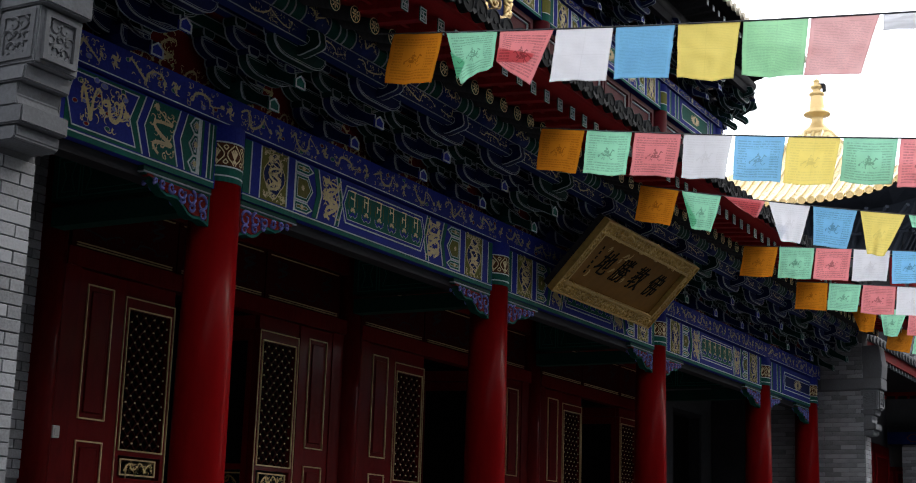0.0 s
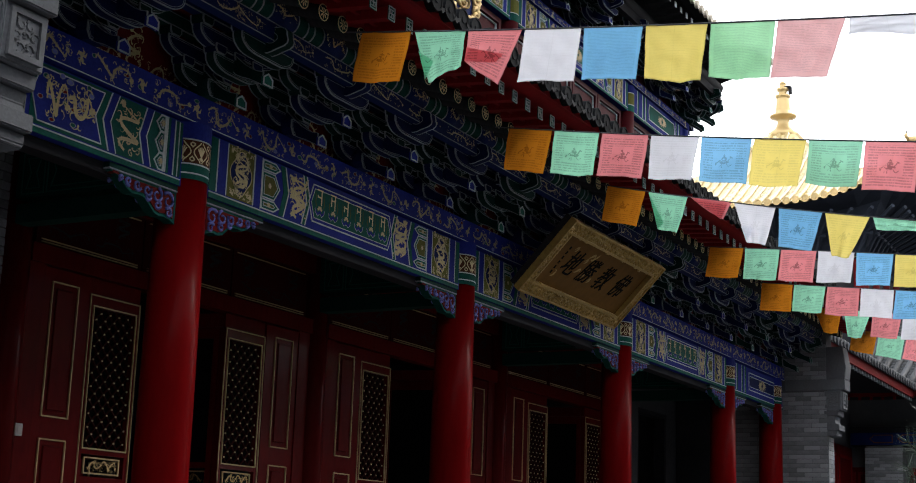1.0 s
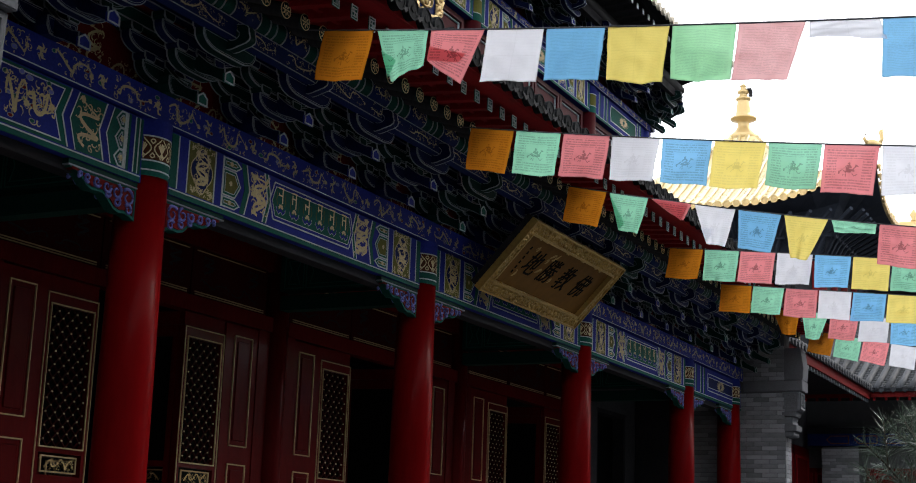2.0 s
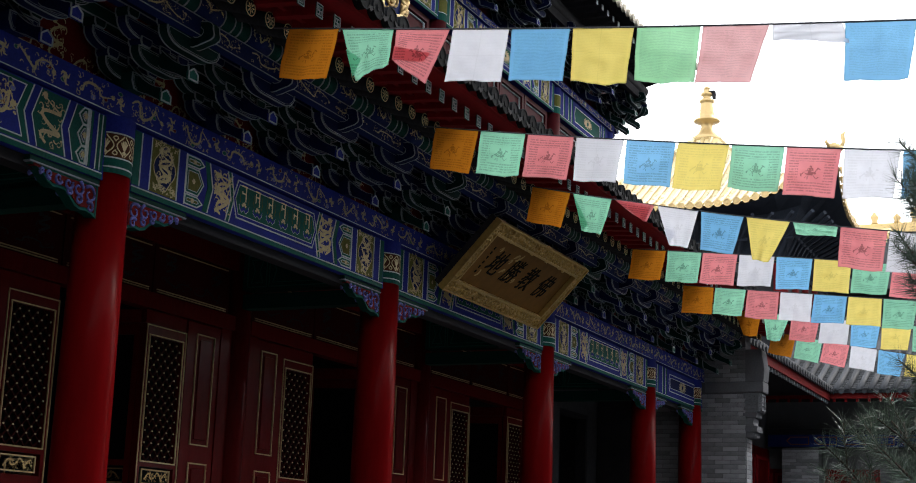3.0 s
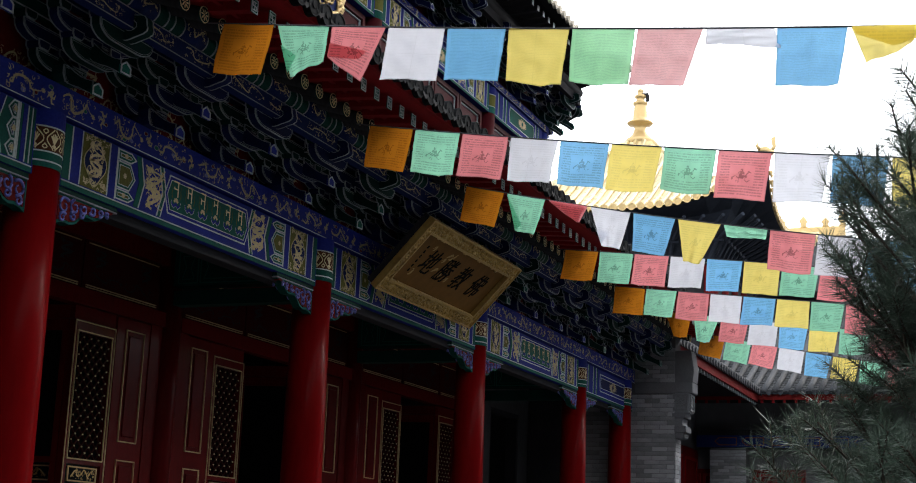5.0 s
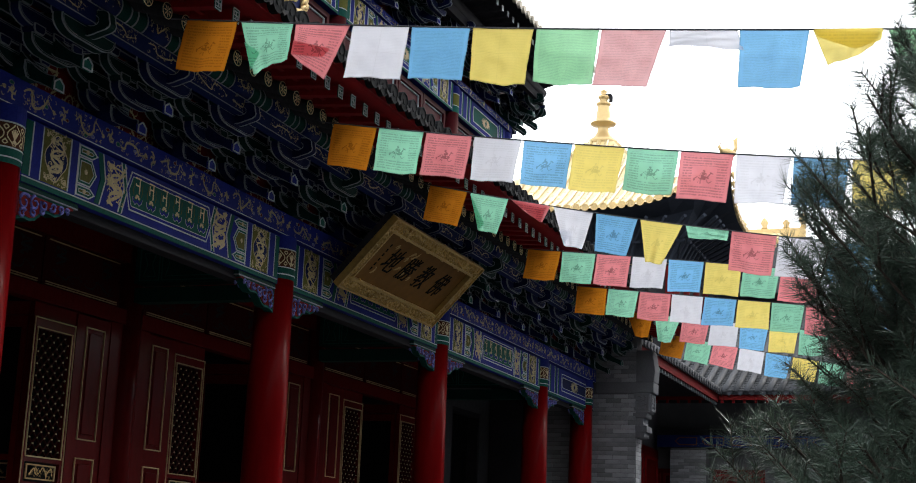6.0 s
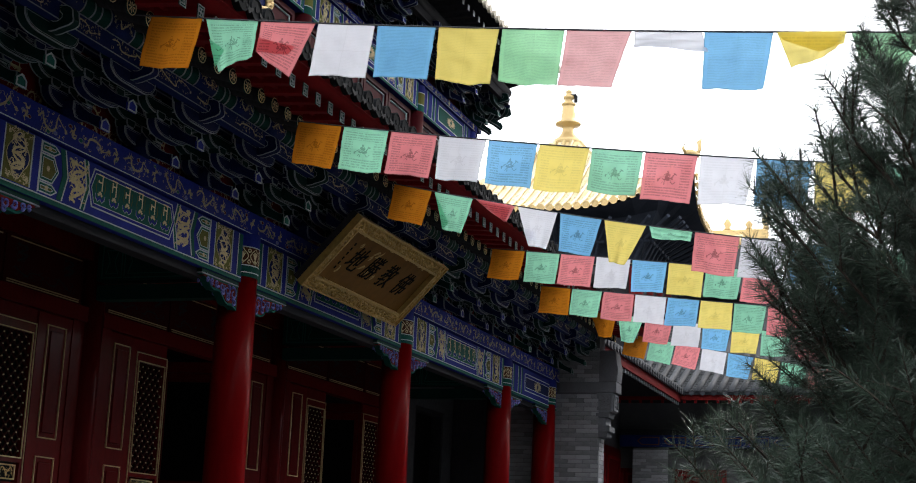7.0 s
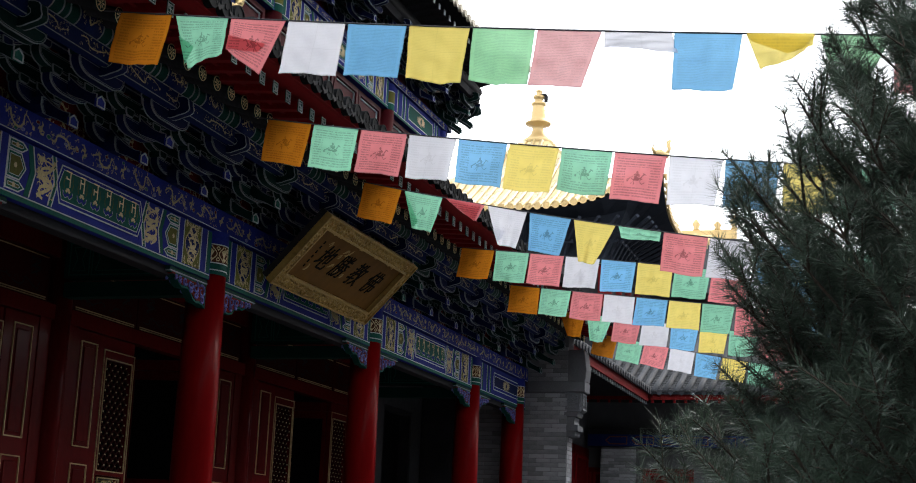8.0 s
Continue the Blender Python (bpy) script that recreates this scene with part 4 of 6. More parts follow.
solid("eave_fascia", fascia, EAVE_RED, "red painted eave boards along the rafter ends", "trim", "structure")


def round_rafter(x):
    c = thing("round_rafter", "round dark rafter with a gilded flower on its green end", "rafter", "round rafters of the lower eaves", (x, 5.20, 5.035))
    bm = B()
    tube(bm, [(0, 0, 0), (0, 1.25, 1.25 * SL)], 0.052, 12)
    part("shaft", bm, TIMBER, c, smooth=True)
    bm = B()
    cap = [(0.060 * math.cos(i * math.pi / 8), 0.060 * math.sin(i * math.pi / 8)) for i in range(16)]
    prism(bm, cap, -0.006, 0.004)
    part("end_disc", bm, DGREEN, c)
    bm = B()
    ring(bm, cap, 0.006, -0.010, -0.006)
    for i in range(8):
        a = i * math.pi / 4
        ribbon(bm, [(0.011 * math.cos(a), 0.011 * math.sin(a)), (0.029 * math.cos(a), 0.029 * math.sin(a)), (0.046 * math.cos(a), 0.046 * math.sin(a))], [0.002, 0.0075, 0.002], -0.006, 0.003)
    prism(bm, [(0.007 * math.cos(i), 0.007 * math.sin(i)) for i in range(6)], -0.009, -0.006)
    part("end_flower", bm, LINE_GOLD, c, "gilded flower ring")
    return c


def square_rafter(x):
    c = thing("square_rafter", "square red flying rafter with a pale fret on its green end", "rafter", "square rafters of the lower eaves", (x, 4.84, 5.075))
    bm = B()
    prism(bm, [(-0.002, -0.038), (0.34, -0.012), (0.34, 0.06), (-0.002, 0.038)], -0.036, 0.036, "x")
    part("shaft", bm, EAVE_RED, c)
    sq = [(-0.042, -0.050), (0.042, -0.050), (0.042, 0.050), (-0.042, 0.050)]
    part("end_plate", prism(B(), sq, -0.008, 0.0), GREEN, c)
    bm = B()
    ring(bm, sq, 0.007, -0.012, -0.008)
    for q in ((-0.026, 0.026, 0.024, 0.031), (-0.026, 0.026, -0.004, 0.003), (-0.026, 0.026, -0.032, -0.025), (-0.004, 0.003, -0.03, 0.03), (-0.026, -0.019, 0.0, 0.028), (0.019, 0.026, -0.03, 0.0)):
        box(bm, q[0], q[1], -0.011, -0.008, q[2], q[3])
    part("end_fret", bm, LINE, c)
    return c


r0, s0 = round_rafter(5.0), square_rafter(5.05)
NR = 73
for i in range(1, NR):
    copy_thing(r0, pose(5.0 + 0.2445 * i, 5.20, 5.035))
    copy_thing(s0, pose(5.05 + 0.2445 * i, 4.84, 5.075))

# ---- lower roof with grey barrel tiles ----
def roof_z(y):
    """Height of the lower roof's boarding, a gently hollow slope."""
    t = (y - 4.60) / 3.2
    return 5.19 + 1.35 * t + 0.45 * t * t


roof = thing("lower_roof", "grey barrel tile roof over the porch with round end tiles", "roof", kind="structure")
deck = B()
ys = [4.66 + 3.12 * i / 8 for i in range(9)]
prism(deck, [(y, roof_z(y)) for y in ys] + [(y, roof_z(y) - 0.03) for y in ys[::-1]], 4.55, 23.15, "x")
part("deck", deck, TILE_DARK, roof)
rib = B()
rows = []
for y in ys:
    z = roof_z(y) + 0.02
    rows.append([rib.verts.new((0.068 * math.cos(a), y, z + 0.068 * math.sin(a))) for a in [math.pi * k / 8 for k in range(9)]])
for p, q in zip(rows, rows[1:]):
    for k in range(8):
        rib.faces.new((p[k], p[k + 1], q[k + 1], q[k]))
for j in range(1, 8):
    y = ys[0] + 0.34 * j
    rr = [[rib.verts.new((0.073 * math.cos(a), yy, roof_z(yy) + 0.02 + 0.073 * math.sin(a))) for a in [math.pi * k / 6 for k in range(7)]] for yy in (y, y + 0.03)]
    for k in range(6):
        rib.faces.new((rr[0][k], rr[0][k + 1], rr[1][k + 1], rr[1][k]))
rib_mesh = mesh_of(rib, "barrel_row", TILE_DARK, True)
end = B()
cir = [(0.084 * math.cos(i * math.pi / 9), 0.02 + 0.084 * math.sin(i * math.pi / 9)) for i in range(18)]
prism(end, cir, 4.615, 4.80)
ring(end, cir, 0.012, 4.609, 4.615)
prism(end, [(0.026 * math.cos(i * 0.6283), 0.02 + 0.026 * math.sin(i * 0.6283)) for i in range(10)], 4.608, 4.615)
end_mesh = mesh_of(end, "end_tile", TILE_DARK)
drip = B()
lobes = [(-0.062, 0.016), (-0.052, -0.012), (-0.026, -0.026), (0.0, -0.046), (0.026, -0.026), (0.052, -0.012), (0.062, 0.016), (0.0, -0.004)]
prism(drip, lobes, 4.61, 4.625)
prism(drip, [(-0.085, 0.02), (0.0, -0.005), (0.085, 0.02), (0.0, 0.02)], 4.625, 4.9)
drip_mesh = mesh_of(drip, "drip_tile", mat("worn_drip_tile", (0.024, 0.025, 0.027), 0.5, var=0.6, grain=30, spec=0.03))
for i in range(88):
    x = 4.62 + 0.2105 * i
    j = random.uniform(-0.008, 0.008)
    piece("barrel_row", rib_mesh, roof, x + j, 0, 0)
    piece("end_tile", end_mesh, roof, x + j, random.uniform(-0.01, 0.01), roof_z(4.64) - 0.0)
    piece("drip_tile", drip_mesh, roof, x + 0.105, 0, roof_z(4.66) - 0.01)

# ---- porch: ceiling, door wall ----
solid("porch_ceiling", box(B(), 5.29, 22.44, 6.32, INNER + 0.05, 4.42, 4.47), DARK, "dark boarded porch ceiling tinted bluish like its shadow", "ceiling", "structure")
solid("wall_inside", box(B(), 4.97, 22.8, 12.0, 12.2, FLOOR, 8.6), DARK, "dark rear wall inside the hall tinted bluish like shadow", "wall", "structure")
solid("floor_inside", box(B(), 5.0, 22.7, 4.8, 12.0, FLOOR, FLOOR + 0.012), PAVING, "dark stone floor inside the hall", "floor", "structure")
solid("ceiling", box(B(), 5.29, 22.44, INNER + 0.16, 12.0, 4.50, 4.55), DARK, "dark ceiling inside the hall tinted bluish like shadow", "ceiling", "structure")

for x in COLS[:4]:
    c = thing("inner_column", "dark red lacquered pilaster in the door wall", "column", "pilasters of the door wall", (x + 0.08, INNER, FLOOR))
    part("shaft", lathe(B(), [(0.13, 0.0), (0.13, 3.36)], 24), DOOR, c, smooth=True)
    # tie beam across the porch
    t = thing("tie_beam", "dark painted tie beam across the porch", "beam", "tie beams of the porch", (0, 0, 0))
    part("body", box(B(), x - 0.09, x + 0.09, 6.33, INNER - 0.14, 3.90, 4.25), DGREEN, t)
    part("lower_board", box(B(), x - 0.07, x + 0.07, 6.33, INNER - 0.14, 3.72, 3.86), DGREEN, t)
    ln = B()
    for ya, yb in ((6.38, 6.62), (6.64, 7.36), (7.38, 7.60)):
        ring(ln, [(ya, 3.92), (yb, 3.92), (yb, 4.23), (ya, 4.23)], 0.010, x - 0.094, x - 0.090, "x")
        ring(ln, [(ya + 0.04, 3.96), (yb - 0.04, 3.96), (yb - 0.08, 4.075), (yb - 0.04, 4.19), (ya + 0.04, 4.19), (ya + 0.08, 4.075)], 0.007, x - 0.094, x - 0.090, "x")
    part("painted_line", ln, GREEN, t, "faint painted frames", kind="stuff")


def frame_line(bm, x0, x1, z0, z1, y, w=0.014, d=0.008):
    ring(bm, [(x0, z0), (x1, z0), (x1, z1), (x0, z1)], w, y - d, y)


def side_panel(x, w, mirror):
    """A fixed panelled leaf beside a door: long upper panel and small lower ones with gilded mouldings."""
    c = thing("side_panel", "dark red panelled leaf with thin gilded mouldings beside a lattice door", "door", "panelled leaves of the door wall", (x, INNER, FLOOR))
    part("leaf", box(B(), -w / 2, w / 2, -0.03, 0.03, 0.0, 2.45), DOOR, c)
    bm = B()
    a = 0.145
    for z0, z1 in ((1.33, 2.35), (0.78, 1.17), (0.12, 0.62)):
        frame_line(bm, -a, a, z0, z1, -0.03, 0.0105, 0.012)
    part("gilded_moulding", bm, DIM_GOLD, c, "thin gilded moulding")
    for z0, z1 in ((1.33, 2.35), (0.78, 1.17), (0.12, 0.62)):
        part("raised_field", box(B(), -a + 0.05, a - 0.05, -0.042, -0.03, z0 + 0.05, z1 - 0.05, 0.008), DOOR, c)
    return c


LATTICE = mat("dark_brown_lacquer", (0.040, 0.006, 0.006), 0.5, var=0.25, spec=0.02)


def lattice_leaf(x, w):
    c = thing("lattice_door", "dark red lattice door leaf with gilded studs and mouldings", "door", "lattice doors of the hall", (x, INNER, FLOOR))
    st = 0.055
    fr = B()
    box(fr, -w / 2, -w / 2 + st, -0.03, 0.03, 0.0, 2.33)
    box(fr, w / 2 - st, w / 2, -0.03, 0.03, 0.0, 2.33)
    for z0, z1 in ((0.0, 0.10), (0.84, 0.92), (1.09, 1.14), (2.23, 2.33)):
        box(fr, -w / 2 + st, w / 2 - st, -0.029, 0.029, z0, z1)
    part("frame", fr, DOOR, c)
    part("head_board", box(B(), -w / 2, w / 2, -0.02, 0.03, 2.335, 2.455), DOOR, c)
    part("glass", box(B(), -w / 2 + st, w / 2 - st, 0.012, 0.018, 1.14, 2.23), GLASS_DARK, c)
    bars, studs = B(), B()
    x0, x1, z0, z1 = -w / 2 + st, w / 2 - st, 1.14, 2.23
    p = 0.105
    for s in (1, -1):
        k = -14
        while k < 30:
            # the line z = z0 + s * (x - x0) + k * p, clipped to the opening
            pts = []
            for xx in (x0, x1):
                pts.append((xx, z0 + s * (xx - x0) + k * p))
            (xa, za), (xb, zb) = pts
            def clip(xx):
                return z0 + s * (xx - x0) + k * p
            lo = max(x0, min((z0 - k * p - z0) / s + x0, (z1 - k * p - z0) / s + x0))
            hi = min(x1, max((z0 - k * p - z0) / s + x0, (z1 - k * p - z0) / s + x0))
            if hi - lo > 0.02:
                a, b = (lo, clip(lo)), (hi, clip(hi))
                n = (-(b[1] - a[1]), b[0] - a[0])
                q = math.hypot(*n)
                o = (n[0] / q * 0.0055, n[1] / q * 0.0055)
                prism(bars, [(a[0] - o[0], a[1] - o[1]), (b[0] - o[0], b[1] - o[1]), (b[0] + o[0], b[1] + o[1]), (a[0] + o[0], a[1] + o[1])], -0.012 + 0.002 * s, 0.006)
            k += 1
    i = 0
    zz = z0 + p / 2
    while zz < z1 - 0.01:
        xx = x0 + (0.0 if i % 2 else p / 2)
        while xx < x1 - 0.01:
            if xx > x0 + 0.01:
                prism(studs, [(xx + 0.0075 * math.cos(a), zz + 0.0075 * math.sin(a)) for a in (0, 1.05, 2.09, 3.14, 4.19, 5.24)], -0.022, -0.012)
            xx += p
        zz += p / 2
        i += 1
    part("lattice", bars, LATTICE, c, kind="stuff")
    part("studs", studs, LINE_GOLD, c, "small gilded studs", kind="stuff")
    g = B()
    frame_line(g, x0 - 0.012, x1 + 0.012, z0 - 0.012, z1 + 0.012, -0.03, 0.011, 0.010)
    frame_line(g, -w / 2 + 0.004, w / 2 - 0.004, 0.02, 2.326, -0.03, 0.009, 0.008)
    frame_line(g, x0 + 0.02, x1 - 0.06, 0.94, 1.07, -0.029, 0.012, 0.012)
    part("gilded_moulding", g, DIM_GOLD, c, "thin gilded mouldings")
    orn = B()
    dragon(orn, x0 + 0.05, (x0 + x1) / 2 - 0.02, 0.955, 1.06, -0.034, 41)
    dragon(orn, (x0 + x1) / 2 - 0.02, x1 - 0.08, 0.955, 1.06, -0.034, 42)
    part("carved_ornament", orn, GILT, c, "small gilded carving")
    return c


first_p = first_l = None
for x0, x1 in ((7.65, 11.70), (11.70, 15.75), (15.75, 19.90)):
    L = x1 - x0
    for u in (0.55, L - 0.56):
        if first_p is None:
            first_p = side_panel(x0 + u, 0.56, False)
        else:
            copy_thing(first_p, pose(x0 + u, INNER, FLOOR))
    for u in (1.13, L - 1.16):
        if first_l is None:
            first_l = lattice_leaf(x0 + u, 0.60)
        else:
            copy_thing(first_l, pose(x0 + u, INNER, FLOOR))
    for s in (1, -1):   # the middle pair of leaves stands open, swung into the hall
        xx = x0 + 1.52 if s > 0 else x1 - 1.48
        copy_thing(first_l, pose(xx, INNER + 0.34, FLOOR, 0, 0, 80 * s + (180 if s < 0 else 0)))
    wall = thing("transom", "dark red transom with carved panels and thin gilded lines", "transom", "transoms over the doors")
    part("rail", box(B(), x0 + 0.14, x1 - 0.14, INNER - 0.07, INNER + 0.06, FLOOR + 2.46, FLOOR + 2.60), DOOR, wall)
    part("upper_rail", box(B(), x0 + 0.14, x1 - 0.14, INNER - 0.07, INNER + 0.06, FLOOR + 3.05, FLOOR + 3.37), DOOR, wall)
    for px in (x0 + 0.14, x1 - 0.32):
        part("post", box(B(), px, px + 0.18, INNER - 0.04, INNER + 0.05, FLOOR, FLOOR + 2.46), DOOR, wall)
    n = 3
    g, o = B(), B()
    for i in range(n):
        a, b = x0 + 0.2 + (L - 0.4) * i / n, x0 + 0.2 + (L - 0.4) * (i + 1) / n
        part("panel", box(B(), a + 0.01, b - 0.01, INNER - 0.02, INNER + 0.02, FLOOR + 2.60, FLOOR + 3.05), LATTICE, wall)
        for z in (FLOOR + 2.625, FLOOR + 2.645, FLOOR + 3.02):
            box(g, a + 0.06, b - 0.06, INNER - 0.03, INNER - 0.02, z, z + 0.009)
        dragon(o, a + 0.1, (a + b) / 2, FLOOR + 2.68, FLOOR + 2.80, INNER - 0.021, 61 + i)
        dragon(o, (a + b) / 2, b - 0.1, FLOOR + 2.68, FLOOR + 2.80, INNER - 0.021, 66 + i)
        for cx in (a + 0.25, b - 0.25):
            dragon(o, cx - 0.1, cx + 0.1, FLOOR + 2.82, FLOOR + 3.0, INNER - 0.021, 71 + i, True)
    part("gilded_lining", g, DIM_GOLD, wall, kind="stuff")
    part("faint_carving", o, TIMBER, wall, kind="stuff")

sw = thing("light_switch", "small pale plastic switch on the red door post", "switch", at=(7.83, INNER - 0.05, 2.26))
part("plate", box(B(), -0.036, 0.036, -0.012, 0.03, -0.045, 0.045, 0.004), PLASTIC, sw)
part("rocker", box(B(), -0.022, 0.022, -0.018, -0.012, -0.03, 0.03, 0.003), PLASTIC, sw)


# ---- brick: end bays, piers ----
def brick_wall(name, label, x0, x1, y0, y1, z0, z1, face):
    """A wall core with real bricks set on the seen face: '-y' or '-x'."""
    w = solid(name, box(B(), x0, x1, y0, y1, z0, z1), MORTAR, label, "wall", "structure")
    return w


BRICKS = {}


def lay(parent, a0, a1, z0, z1, plane, face, limit=300):
    """Courses of grey brick, 0.065 m high, on a face across -y (a is x) or -x (a is y)."""
    bl, ch = 0.245, 0.069
    n, k, done = int((z1 - z0) / ch), 0, 0
    for i in range(n):
        z = z0 + i * ch
        a = a0 - (bl / 2 if i % 2 else 0)
        while a < a1 - 0.02:
            s, e = max(a, a0), min(a + bl, a1)
            if e - s > 0.03:
                key = (round(e - s, 3), face)
                if key not in BRICKS:
                    bm = B()
                    if face == "-y":
                        box(bm, 0.003, e - s - 0.003, -0.012, 0.02, 0.003, ch - 0.003, 0.003)
                    else:
                        box(bm, -0.012, 0.02, 0.003, e - s - 0.003, 0.003, ch - 0.003, 0.003)
                    BRICKS[key] = mesh_of(bm, "brick", BRICK)
                o = random.uniform(-0.002, 0.002)
                piece("brick", BRICKS[key], parent, s if face == "-y" else plane + o, plane + o if face == "-y" else s, z)
            a += bl


w = brick_wall("wall_end_bay_a", "grey brick wall of the end bay behind the porch", 5.29, 7.60, INNER - 0.02, INNER + 0.2, FLOOR, 4.42, "-y")
lay(w, 6.6, 7.60, 1.9, 4.40, INNER - 0.022, "-y")
# the far end bay: dark plaster round a doorway that stands open
PLASTER = mat("dark_grey_plaster", (0.060, 0.062, 0.066), 0.9, var=0.3, grain=20, stain=1.5, bump=0.2, spec=0.1)
eb = B()
box(eb, 20.06, 20.50, INNER - 0.02, INNER + 0.2, FLOOR, 4.42)
box(eb, 21.76, 22.44, INNER - 0.02, INNER + 0.2, FLOOR, 4.42)
box(eb, 20.50, 21.76, INNER - 0.02, INNER + 0.2, 3.72, 4.42)
solid("wall_end_bay_b", eb, PLASTER, "dark plastered wall of the far end bay with an open doorway", "wall", "structure")
db = B()
ring(db, [(20.50, FLOOR), (21.76, FLOOR), (21.76, 3.72), (20.50, 3.72)], 0.06, INNER - 0.01, INNER + 0.15)
solid("door_frame", db, TIMBER, "dark timber frame of the doorway in the end bay", "door frame", "structure")
# a dark box stands in for the shadow band beside the gable wall
solid("corner_post", box(B(), 22.20, 22.44, 7.18, INNER - 0.03, FLOOR, 4.42, 0.01), TIMBER, "dark box added in place of the shadow in the porch corner", "post", "structure")


def pier(name, label, x0, x1, front):
    w = solid(name, box(B(), x0, x1, front, 12.2, FLOOR, 6.2), MORTAR, label, "wall", "structure")
    return w


def corbel_stack(parent, x0, x1, back=0.0):
    """Stepped and rounded stone corbels that carry the eave over the end of a gable wall."""
    c = (x0 + x1) / 2
    h = (x1 - x0) / 2
    for name, prof in (
        ("corbel_roll", [(5.45, 3.44), (5.28, 3.44), (5.262, 3.46), (5.26, 3.52), (5.45, 3.52)]),
        ("corbel_slab", [(5.45, 3.524), (5.22, 3.524), (5.22, 3.62), (5.45, 3.62)]),
        ("corbel_neck", [(5.45, 3.624), (5.27, 3.624), (5.29, 3.68), (5.27, 3.745), (5.45, 3.745)]),
        ("corbel_slab", [(5.45, 3.75), (5.235, 3.75), (5.22, 3.83), (5.45, 3.83)]),
        ("carved_block", [(5.45, 3.834), (5.18, 3.834), (5.17, 4.14), (5.45, 4.14)]),
        ("stone_band", [(6.05, 4.144), (5.12, 4.144), (5.12, 4.31), (6.05, 4.31)]),
        ("top_slab", [(5.45, 4.314), (5.12, 4.314), (5.10, 4.50), (5.15, 4.82), (5.45, 4.82)]),
    ):
        o = 0.015 if name in ("corbel_slab", "stone_band") else 0.004
        bm = prism(B(), [(q + back, z) for q, z in prof], x0 - o, x1 + o, "x")
        bmesh.ops.bevel(bm, geom=list(bm.edges), offset=0.008, segments=2, affect="EDGES")
        part(name, bm, STONE, parent, "grey carved stone corbel")
    bm = B()
    ring(bm, [(5.20, 3.86), (5.43, 3.86), (5.43, 4.12), (5.19, 4.12)], 0.03, x0 - 0.015, x0, "x")
    ring(bm, [(x0 + 0.03, 3.86), (x1 - 0.03, 3.86), (x1 - 0.03, 4.12), (x0 + 0.03, 4.12)], 0.03, 5.155, 5.20)
    for k in range(7):
        a, rad = k * 1.05, (0.042 if k else 0.028)
        oy, oz = (0.062 * math.cos(a), 0.070 * math.sin(a)) if k else (0.0, 0.0)
        for face in (0, 1):
            pts = []
            for i in range(11):
                q = rad * (1 - i / 13)
                du, dz = oy + q * math.cos(a + i * 0.55), oz + q * math.sin(a + i * 0.55)
                pts.append((x0 - 0.006, 5.31 + du, 3.99 + dz) if face == 0 else (c + du, 5.175, 3.99 + dz))
            tube(bm, pts, [0.012 - 0.0006 * i for i in range(11)], 5)
    bmesh.ops.translate(bm, verts=bm.verts, vec=(0, back, 0))
    part("carved_panel", bm, STONE, parent, "framed carved flower panel")


pa = pier("wall_gable_a", "grey brick gable wall end with stepped stone corbels", 4.93, 5.275, 5.53)
lay(pa, 4.93, 5.275, 1.75, 3.44, 5.528, "-y")
corbel_stack(pa, 4.96, 5.26, 0.09)
pb = pier("wall_gable_b", "far grey brick gable wall end with stepped stone corbels", 22.45, 22.80, 5.40)
lay(pb, 5.40, 7.15, 2.6, 4.13, 22.448, "-x")
lay(pb, 5.40, 6.3, 4.31, 4.9, 22.448, "-x")
lay(pb, 22.45, 22.80, 2.6, 3.44, 5.398, "-y")
corbel_stack(pb, 22.45, 22.80)

# ---- upper storey, set back over the door wall ----
UY, UZ, UB = 7.79, 4.22, 8.16
upper = solid("wall_upper", box(B(), 4.97, 22.3, UY + 0.03, UY + 0.3, 6.5, 9.6), WALL_RED, "dull red painted wall of the upper storey", "wall", "structure")
solid("wall_side_upper", box(B(), 22.3, 22.55, UY + 0.031, 12.2, 6.2, 9.6), WALL_RED, "dull red side wall of the upper storey", "wall", "structure")
UCOLS = (7.65, 11.70, 15.75, 19.90)
for x in UCOLS + (22.42,):
    c = thing("upper_column", "dull red column of the upper storey with a painted collar", "column", "columns of the upper storey", (x, UY, 6.4))
    part("shaft", lathe(B(), [(0.15, 0.0), (0.14, UB - 6.4)], 24), WALL_RED, c, smooth=True)
    for name, z0, z1, m in (("collar_band", 0.0, 0.10, GREEN), ("collar_line", 0.10, 0.11, LINE), ("collar_field", 0.11, 0.29, OLIVE), ("collar_line", 0.29, 0.30, LINE), ("collar_band", 0.30, 0.42, BLUE)):
        part(name, lathe(B(), [(0.143, UB - 6.4 + z0), (0.143, UB - 6.4 + z1)], 24), m, c)
uspans = [(4.97, 7.65, "end_right"), (7.65, 11.70, "hall"), (11.70, 15.75, "hall"), (15.75, 19.90, "hall"), (19.90, 22.42, "end_right")]
for x0, x1, k in uspans:
    b = thing("upper_beam", "blue and green painted beam of the upper storey", "beam", "painted beams of the upper storey")
    part("body", box(B(), x0 + 0.1, x1 - 0.1, UY - 0.09, UY + 0.03, UB, UB + 0.445), BLUE, b)
    painted_face(b, x0 + 0.14, x1 - 0.14, UY - 0.09, UB, UB + 0.445, k, False)
up = thing("upper_plate_beam", "narrow blue plate beam of the upper storey with gilded ornament", "beam")
